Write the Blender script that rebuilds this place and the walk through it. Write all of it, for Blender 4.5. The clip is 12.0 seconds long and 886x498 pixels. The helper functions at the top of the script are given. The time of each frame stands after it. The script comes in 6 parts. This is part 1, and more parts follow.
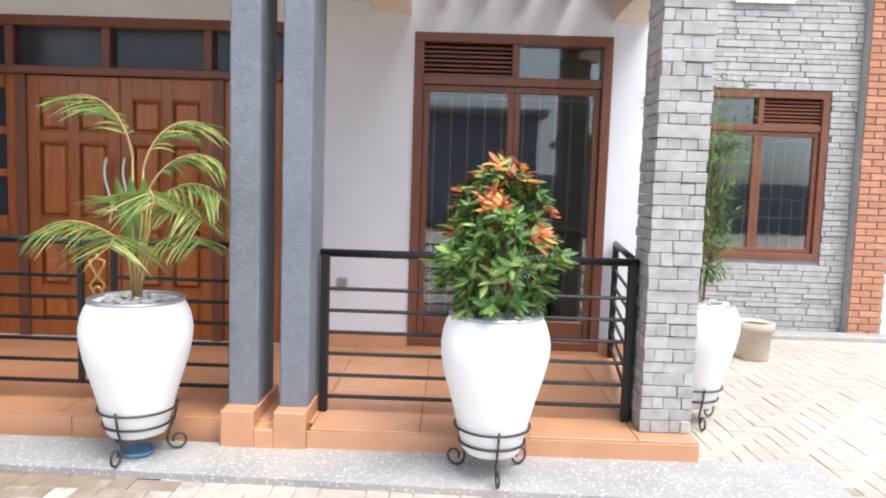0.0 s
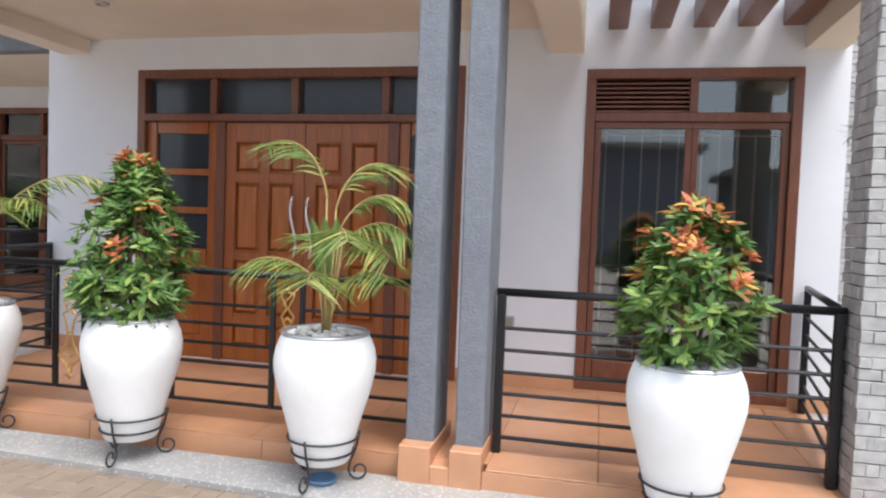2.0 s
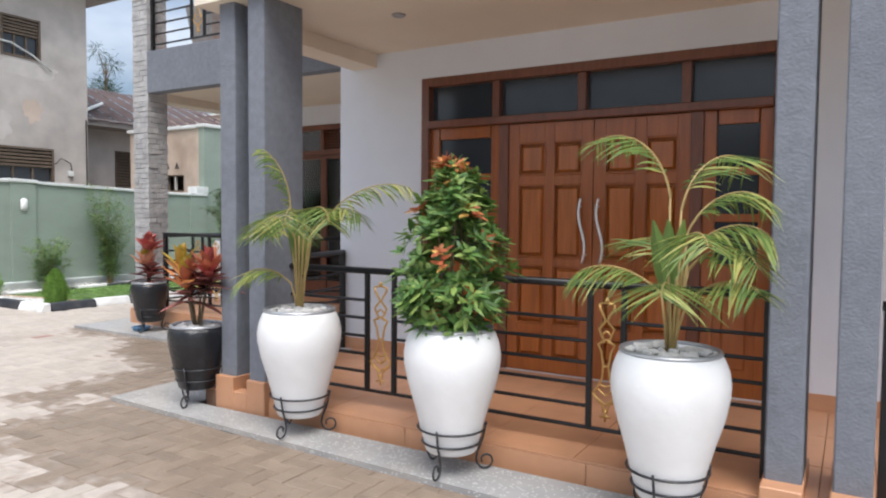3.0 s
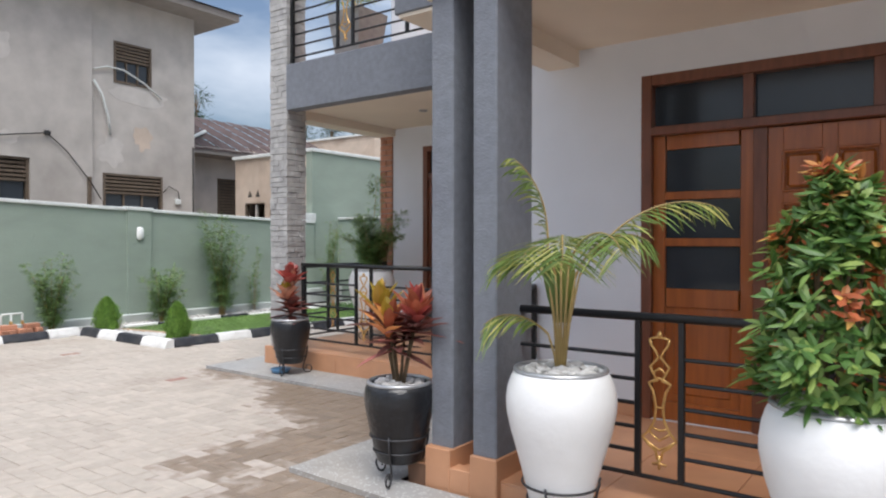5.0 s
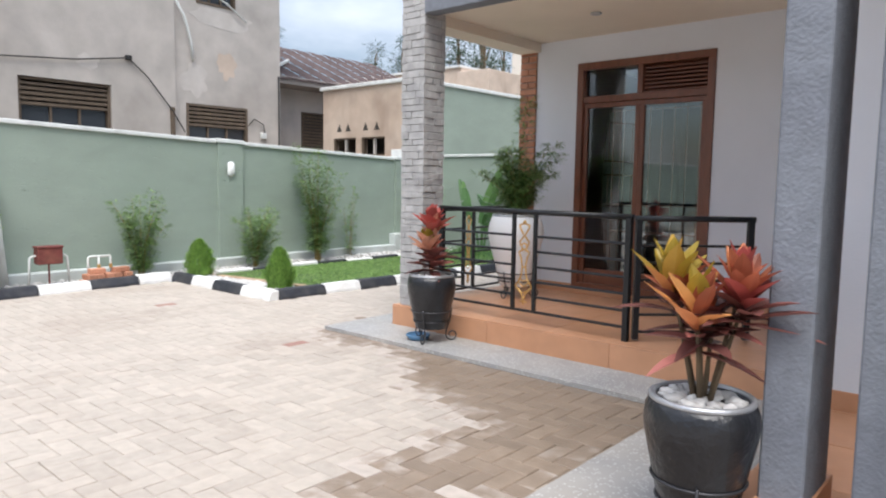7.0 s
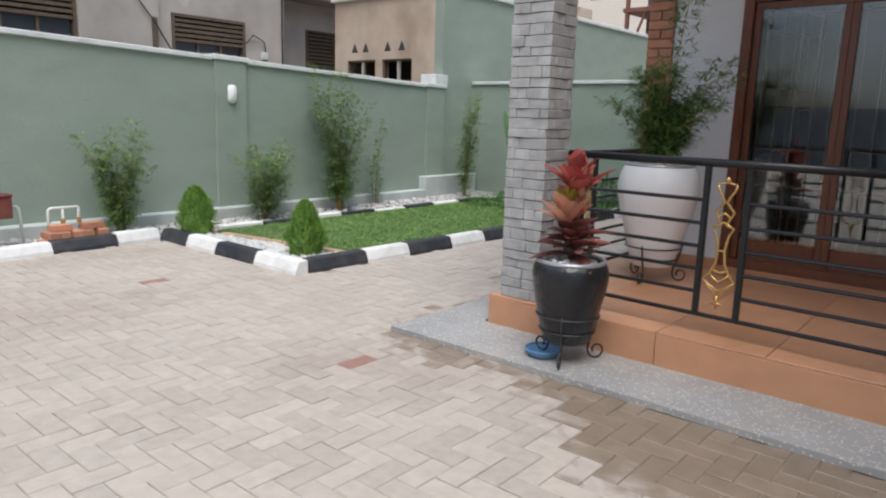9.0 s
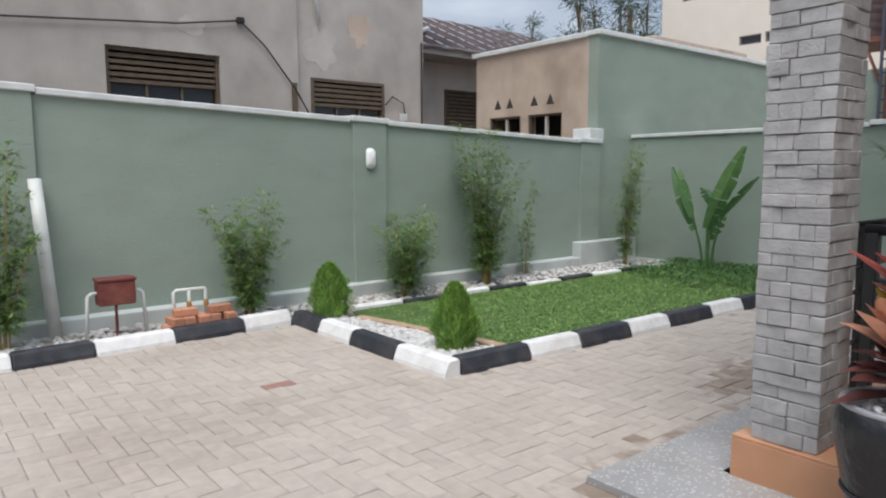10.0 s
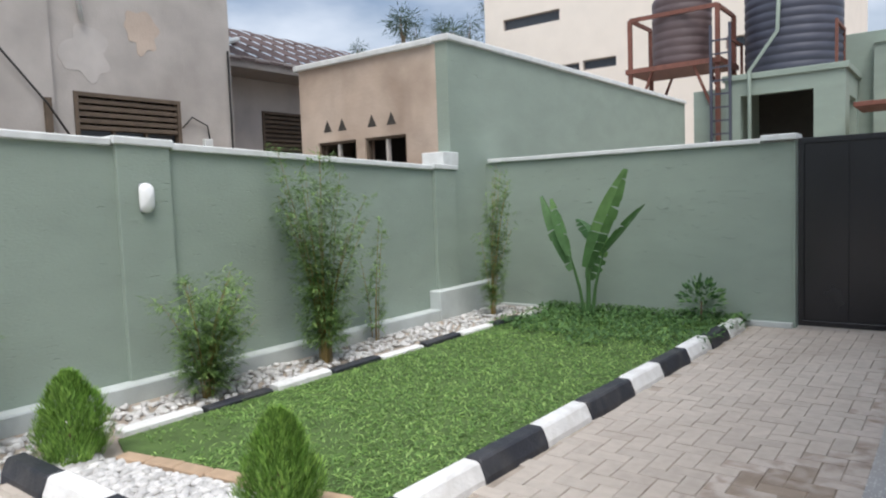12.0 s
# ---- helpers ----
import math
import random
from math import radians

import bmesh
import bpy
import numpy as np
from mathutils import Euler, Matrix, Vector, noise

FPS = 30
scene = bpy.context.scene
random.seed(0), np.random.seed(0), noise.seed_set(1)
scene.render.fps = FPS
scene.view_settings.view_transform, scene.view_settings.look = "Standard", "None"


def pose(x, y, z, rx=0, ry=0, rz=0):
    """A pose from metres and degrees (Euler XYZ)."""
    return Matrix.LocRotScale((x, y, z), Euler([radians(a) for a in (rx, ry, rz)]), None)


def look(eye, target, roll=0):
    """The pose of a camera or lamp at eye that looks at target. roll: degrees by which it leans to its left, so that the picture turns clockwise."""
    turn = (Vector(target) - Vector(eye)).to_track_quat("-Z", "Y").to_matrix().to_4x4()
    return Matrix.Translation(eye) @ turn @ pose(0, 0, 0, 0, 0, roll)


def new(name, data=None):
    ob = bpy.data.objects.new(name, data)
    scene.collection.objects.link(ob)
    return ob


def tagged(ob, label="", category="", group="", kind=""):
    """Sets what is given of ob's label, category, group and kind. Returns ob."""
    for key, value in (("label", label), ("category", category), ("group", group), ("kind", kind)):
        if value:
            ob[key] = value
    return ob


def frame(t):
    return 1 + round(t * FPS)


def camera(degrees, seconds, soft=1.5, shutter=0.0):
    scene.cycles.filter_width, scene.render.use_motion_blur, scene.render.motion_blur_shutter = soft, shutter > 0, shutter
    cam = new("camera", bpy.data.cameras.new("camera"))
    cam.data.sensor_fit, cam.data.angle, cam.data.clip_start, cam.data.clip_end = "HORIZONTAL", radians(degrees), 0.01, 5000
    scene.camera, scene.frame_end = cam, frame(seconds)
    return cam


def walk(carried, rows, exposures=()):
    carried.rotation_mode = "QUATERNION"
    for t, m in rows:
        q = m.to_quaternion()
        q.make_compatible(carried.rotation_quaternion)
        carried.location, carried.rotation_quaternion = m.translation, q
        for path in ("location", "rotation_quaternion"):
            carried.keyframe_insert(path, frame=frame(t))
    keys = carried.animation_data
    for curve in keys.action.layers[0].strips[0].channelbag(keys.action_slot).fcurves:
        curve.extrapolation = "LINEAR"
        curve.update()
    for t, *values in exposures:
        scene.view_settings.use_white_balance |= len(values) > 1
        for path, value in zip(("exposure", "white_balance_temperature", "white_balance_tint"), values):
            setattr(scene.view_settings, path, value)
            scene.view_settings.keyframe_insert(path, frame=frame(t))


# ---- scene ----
cam = camera(65.45, 12.0, soft=2.1, shutter=0.1)
ROWS = [
    (0.0, -0.428, -0.078, 1.492, 0.85, -5.02, -1.84),
    (0.5, -0.444, -0.055, 1.496, -0.17, -5.04, -1.22),
    (1.0, -0.478, -0.079, 1.501, -0.65, -4.03, -2.14),
    (1.5, -0.513, -0.092, 1.528, 3.94, -4.09, -1.46),
    (2.0, -0.622, -0.065, 1.508, 12.82, -2.48, -2.07),
    (2.5, -0.931, 0.031, 1.494, 19.90, -2.60, -1.53),
    (3.0, -1.314, 0.069, 1.507, 30.79, -2.79, -0.49),
    (5.0, -2.903, 0.376, 1.518, 36.36, -0.70, -0.03),
    (5.5, -3.297, 0.509, 1.527, 39.14, 0.65, 0.94),
    (6.0, -3.726, 0.602, 1.527, 41.85, -2.83, -0.54),
    (6.5, -4.178, 0.760, 1.500, 41.33, -4.40, -0.15),
    (8.5, -6.279, 1.741, 1.448, 42.81, -9.96, -3.73),
    (9.0, -6.847, 2.055, 1.441, 40.36, -10.91, -1.64),
    (9.5, -7.450, 2.458, 1.485, 43.30, -10.61, 0.87),
    (10.0, -7.981, 2.769, 1.475, 50.97, -6.33, 0.20),
    (10.5, -8.367, 3.036, 1.475, 47.26, -8.33, -0.68),
    (11.0, -8.798, 3.457, 1.511, 41.61, -9.13, -2.33),
    (11.5, -9.282, 3.796, 1.559, 38.30, -6.57, 0.87),
    (12.0, -9.627, 4.258, 1.545, 36.99, -4.12, 2.09),
]
EXPO = [(0.0, 1.22), (1.0, 1.04), (1.5, 1.14), (2.0, 1.0), (2.5, 0.83), (3.2, 0.68), (5.5, 0.53), (6.0, 0.80), (6.5, 0.82), (8.5, 0.73), (9.0, 0.32), (10.0, 0.24), (10.5, 0.40), (11.0, 0.57), (11.5, 0.60), (12.0, 0.50)]
walk(cam, [(t, pose(x, y, z, 90 + pitch, roll, yaw)) for t, x, y, z, yaw, pitch, roll in ROWS], EXPO)

# ---- light ----
world = bpy.data.worlds.new("world")
scene.world = world
world.use_nodes = True
wn, wl = world.node_tree.nodes, world.node_tree.links
sky = wn.new("ShaderNodeTexSky")
sky.sky_type = "NISHITA"
sky.sun_disc = False
sky.sun_elevation, sky.sun_rotation = radians(62), radians(140)
sky.air_density, sky.dust_density, sky.ozone_density = 1.0, 3.0, 1.5
wtc = wn.new("ShaderNodeTexCoord")
wmap = wn.new("ShaderNodeMapping")
wmap.inputs["Scale"].default_value = (1.0, 1.0, 2.6)
wnoise = wn.new("ShaderNodeTexNoise")
wnoise.inputs["Scale"].default_value, wnoise.inputs["Detail"].default_value = 2.2, 6.0
wramp = wn.new("ShaderNodeValToRGB")
wramp.color_ramp.elements[0].position, wramp.color_ramp.elements[1].position = 0.36, 0.62
wmix = wn.new("ShaderNodeMix")
wmix.data_type = "RGBA"
wmix.inputs["B"].default_value = (6.6, 7.2, 8.2, 1)
wl.new(wtc.outputs["Generated"], wmap.inputs["Vector"])
wl.new(wmap.outputs["Vector"], wnoise.inputs["Vector"])
wl.new(wnoise.outputs["Fac"], wramp.inputs["Fac"])
wl.new(wramp.outputs["Color"], wmix.inputs["Factor"])
wl.new(sky.outputs["Color"], wmix.inputs["A"])
bg = wn["Background"]
bg.inputs["Strength"].default_value = 0.1
wsep = wn.new("ShaderNodeSeparateXYZ")
wlift = wn.new("ShaderNodeMapRange")
wlift.inputs["To Min"].default_value, wlift.inputs["To Max"].default_value = 0.72, 1.55
wscale = wn.new("ShaderNodeVectorMath")
wscale.operation = "SCALE"
wl.new(wtc.outputs["Generated"], wsep.inputs[0])
wl.new(wsep.outputs["Z"], wlift.inputs["Value"])
wl.new(wmix.outputs["Result"], wscale.inputs[0])
wl.new(wlift.outputs["Result"], wscale.inputs["Scale"])
wl.new(wscale.outputs[0], bg.inputs["Color"])
sun = new("sun", bpy.data.lights.new("sun", "SUN"))
sun.data.energy, sun.data.angle, sun.data.color = 2.1, radians(38), (1.0, 0.975, 0.95)
SUN_FROM = Vector((math.sin(radians(140)), math.cos(radians(140)), math.tan(radians(62)))).normalized()
sun.matrix_world = look(SUN_FROM * 30, (0, 0, 0))
tagged(sun, kind="structure")


# ---- materials ----
def mat(name, base, rough=0.7, metal=0.0, var=0.12, scale=6.0, bump=0.1, bscale=60.0, stain=None, samt=0.0, sscale=1.2,
        piece=0.0, island=0.0, second=None, coat=0.0, spec=0.5, stretch=(1, 1, 1)):
    """base colour with grain (var, scale), fine relief (bump), stains of another colour, and piece to piece change."""
    m = bpy.data.materials.new(name)
    m.use_nodes = True
    n, l = m.node_tree.nodes, m.node_tree.links
    p = n["Principled BSDF"]
    p.inputs["Roughness"].default_value = rough
    p.inputs["Metallic"].default_value = metal
    p.inputs["Specular IOR Level"].default_value = spec
    if coat:
        p.inputs["Coat Weight"].default_value = coat
        p.inputs["Coat Roughness"].default_value = 0.15
    tc = n.new("ShaderNodeTexCoord")
    mp = n.new("ShaderNodeMapping")
    mp.inputs["Scale"].default_value = stretch
    geo = n.new("ShaderNodeNewGeometry")
    l.new(geo.outputs["Position"], mp.inputs["Vector"])
    no = n.new("ShaderNodeTexNoise")
    no.inputs["Scale"].default_value, no.inputs["Detail"].default_value = scale, 7.0
    l.new(mp.outputs["Vector"], no.inputs["Vector"])
    mr = n.new("ShaderNodeMapRange")
    mr.inputs["From Min"].default_value, mr.inputs["From Max"].default_value = 0.25, 0.75
    mr.inputs["To Min"].default_value, mr.inputs["To Max"].default_value = 1 - var, 1 + var
    l.new(no.outputs["Fac"], mr.inputs["Value"])
    fac = mr.outputs["Result"]

    def times(a, lo, hi):
        r = n.new("ShaderNodeMapRange")
        r.inputs["To Min"].default_value, r.inputs["To Max"].default_value = lo, hi
        l.new(a, r.inputs["Value"])
        x = n.new("ShaderNodeMath")
        x.operation = "MULTIPLY"
        l.new(fac, x.inputs[0])
        l.new(r.outputs["Result"], x.inputs[1])
        return x.outputs[0]

    info = n.new("ShaderNodeObjectInfo")
    if piece:
        fac = times(info.outputs["Random"], 1 - piece, 1 + piece)
    if island:
        fac = times(geo.outputs["Random Per Island"], 1 - island, 1 + island)
    col = n.new("ShaderNodeRGB")
    col.outputs[0].default_value = (*base, 1)
    c = col.outputs[0]
    if second:
        r = n.new("ShaderNodeValToRGB")
        r.color_ramp.elements[0].position, r.color_ramp.elements[1].position = second[1], second[2]
        l.new(geo.outputs["Random Per Island"] if second[3] == "island" else info.outputs["Random"], r.inputs["Fac"])
        x = n.new("ShaderNodeMix")
        x.data_type = "RGBA"
        x.inputs["B"].default_value = (*second[0], 1)
        l.new(r.outputs["Color"], x.inputs["Factor"])
        l.new(c, x.inputs["A"])
        c = x.outputs["Result"]
    if stain:
        s = n.new("ShaderNodeTexNoise")
        s.inputs["Scale"].default_value, s.inputs["Detail"].default_value, s.inputs["Distortion"].default_value = sscale, 5.0, 0.6
        l.new(mp.outputs["Vector"], s.inputs["Vector"])
        r = n.new("ShaderNodeMapRange")
        r.inputs["From Min"].default_value, r.inputs["From Max"].default_value = 0.45, 0.72
        r.inputs["To Max"].default_value = samt
        l.new(s.outputs["Fac"], r.inputs["Value"])
        x = n.new("ShaderNodeMix")
        x.data_type = "RGBA"
        x.inputs["B"].default_value = (*stain, 1)
        l.new(r.outputs["Result"], x.inputs["Factor"])
        l.new(c, x.inputs["A"])
        c = x.outputs["Result"]
    v = n.new("ShaderNodeVectorMath")
    v.operation = "SCALE"
    l.new(c, v.inputs[0])
    l.new(fac, v.inputs["Scale"])
    l.new(v.outputs[0], p.inputs["Base Color"])
    if bump:
        b = n.new("ShaderNodeTexNoise")
        b.inputs["Scale"].default_value, b.inputs["Detail"].default_value = bscale, 4.0
        l.new(mp.outputs["Vector"], b.inputs["Vector"])
        bp = n.new("ShaderNodeBump")
        bp.inputs["Strength"].default_value, bp.inputs["Distance"].default_value = bump, 0.01
        l.new(b.outputs["Fac"], bp.inputs["Height"])
        l.new(bp.outputs["Normal"], p.inputs["Normal"])
    return m


def grooved(m, stretch, low, high, depth):
    """Adds trowel scratches, long in one direction, to a material's relief."""
    n, l = m.node_tree.nodes, m.node_tree.links
    p = n["Principled BSDF"]
    geo = n.new("ShaderNodeNewGeometry")
    mp = n.new("ShaderNodeMapping")
    mp.inputs["Scale"].default_value = stretch
    l.new(geo.outputs["Position"], mp.inputs["Vector"])
    s = n.new("ShaderNodeTexNoise")
    s.inputs["Scale"].default_value, s.inputs["Detail"].default_value = 1.0, 2.0
    l.new(mp.outputs["Vector"], s.inputs["Vector"])
    r = n.new("ShaderNodeMapRange")
    r.inputs["From Min"].default_value, r.inputs["From Max"].default_value = low, high
    l.new(s.outputs["Fac"], r.inputs["Value"])
    bp = n.new("ShaderNodeBump")
    bp.invert = True
    bp.inputs["Strength"].default_value, bp.inputs["Distance"].default_value = 0.9, depth
    l.new(r.outputs["Result"], bp.inputs["Height"])
    if p.inputs["Normal"].links:
        l.new(p.inputs["Normal"].links[0].from_socket, bp.inputs["Normal"])
    l.new(bp.outputs["Normal"], p.inputs["Normal"])
    return m


def chips(name, base, chip, scale, share, rough):
    """ground stone: chips of a lighter stone in a darker bed."""
    m = mat(name, base, rough, var=0.15, scale=3.0, bump=0.05, stain=(0.42, 0.375, 0.32), samt=0.75, sscale=0.7)
    n, l = m.node_tree.nodes, m.node_tree.links
    p = n["Principled BSDF"]
    old = p.inputs["Base Color"].links[0].from_socket
    geo = n.new("ShaderNodeNewGeometry")
    vo = n.new("ShaderNodeTexVoronoi")
    vo.inputs["Scale"].default_value = scale
    l.new(geo.outputs["Position"], vo.inputs["Vector"])
    sep = n.new("ShaderNodeSeparateColor")
    l.new(vo.outputs["Color"], sep.inputs["Color"])
    a = n.new("ShaderNodeMath")
    a.operation = "LESS_THAN"
    a.inputs[1].default_value = share
    l.new(sep.outputs["Red"], a.inputs[0])
    d = n.new("ShaderNodeMath")
    d.operation = "LESS_THAN"
    d.inputs[1].default_value = 0.42
    l.new(vo.outputs["Distance"], d.inputs[0])
    mu = n.new("ShaderNodeMath")
    mu.operation = "MULTIPLY"
    l.new(a.outputs[0], mu.inputs[0])
    l.new(d.outputs[0], mu.inputs[1])
    x = n.new("ShaderNodeMix")
    x.data_type = "RGBA"
    x.inputs["B"].default_value = (*chip, 1)
    l.new(mu.outputs[0], x.inputs["Factor"])
    l.new(old, x.inputs["A"])
    l.new(x.outputs["Result"], p.inputs["Base Color"])
    return m


def leafmat(name, base, second=None, rough=0.45, island=0.35):
    m = mat(name, base, rough, var=0.2, scale=9.0, bump=0.0, island=island, second=second)
    m.node_tree.nodes["Principled BSDF"].inputs["Subsurface Weight"].default_value = 0.0
    n, l = m.node_tree.nodes, m.node_tree.links
    p = n["Principled BSDF"]
    tr = n.new("ShaderNodeBsdfTranslucent")
    l.new(p.inputs["Base Color"].links[0].from_socket, tr.inputs["Color"])
    mx = n.new("ShaderNodeMixShader")
    mx.inputs[0].default_value = 0.3
    out = n["Material Output"]
    l.new(p.outputs[0], mx.inputs[1])
    l.new(tr.outputs[0], mx.inputs[2])
    l.new(mx.outputs[0], out.inputs["Surface"])
    return m


def glassmat(name, tint=(0.9, 0.95, 0.95)):
    m = bpy.data.materials.new(name)
    m.use_nodes = True
    n, l = m.node_tree.nodes, m.node_tree.links
    n.remove(n["Principled BSDF"])
    tr = n.new("ShaderNodeBsdfTransparent")
    tr.inputs["Color"].default_value = (*tint, 1)
    gl = n.new("ShaderNodeBsdfGlossy")
    gl.inputs["Roughness"].default_value = 0.03
    fr = n.new("ShaderNodeFresnel")
    fr.inputs["IOR"].default_value = 2.1
    mx = n.new("ShaderNodeMixShader")
    l.new(fr.outputs[0], mx.inputs[0])
    l.new(tr.outputs[0], mx.inputs[1])
    l.new(gl.outputs[0], mx.inputs[2])
    l.new(mx.outputs[0], n["Material Output"].inputs["Surface"])
    return m


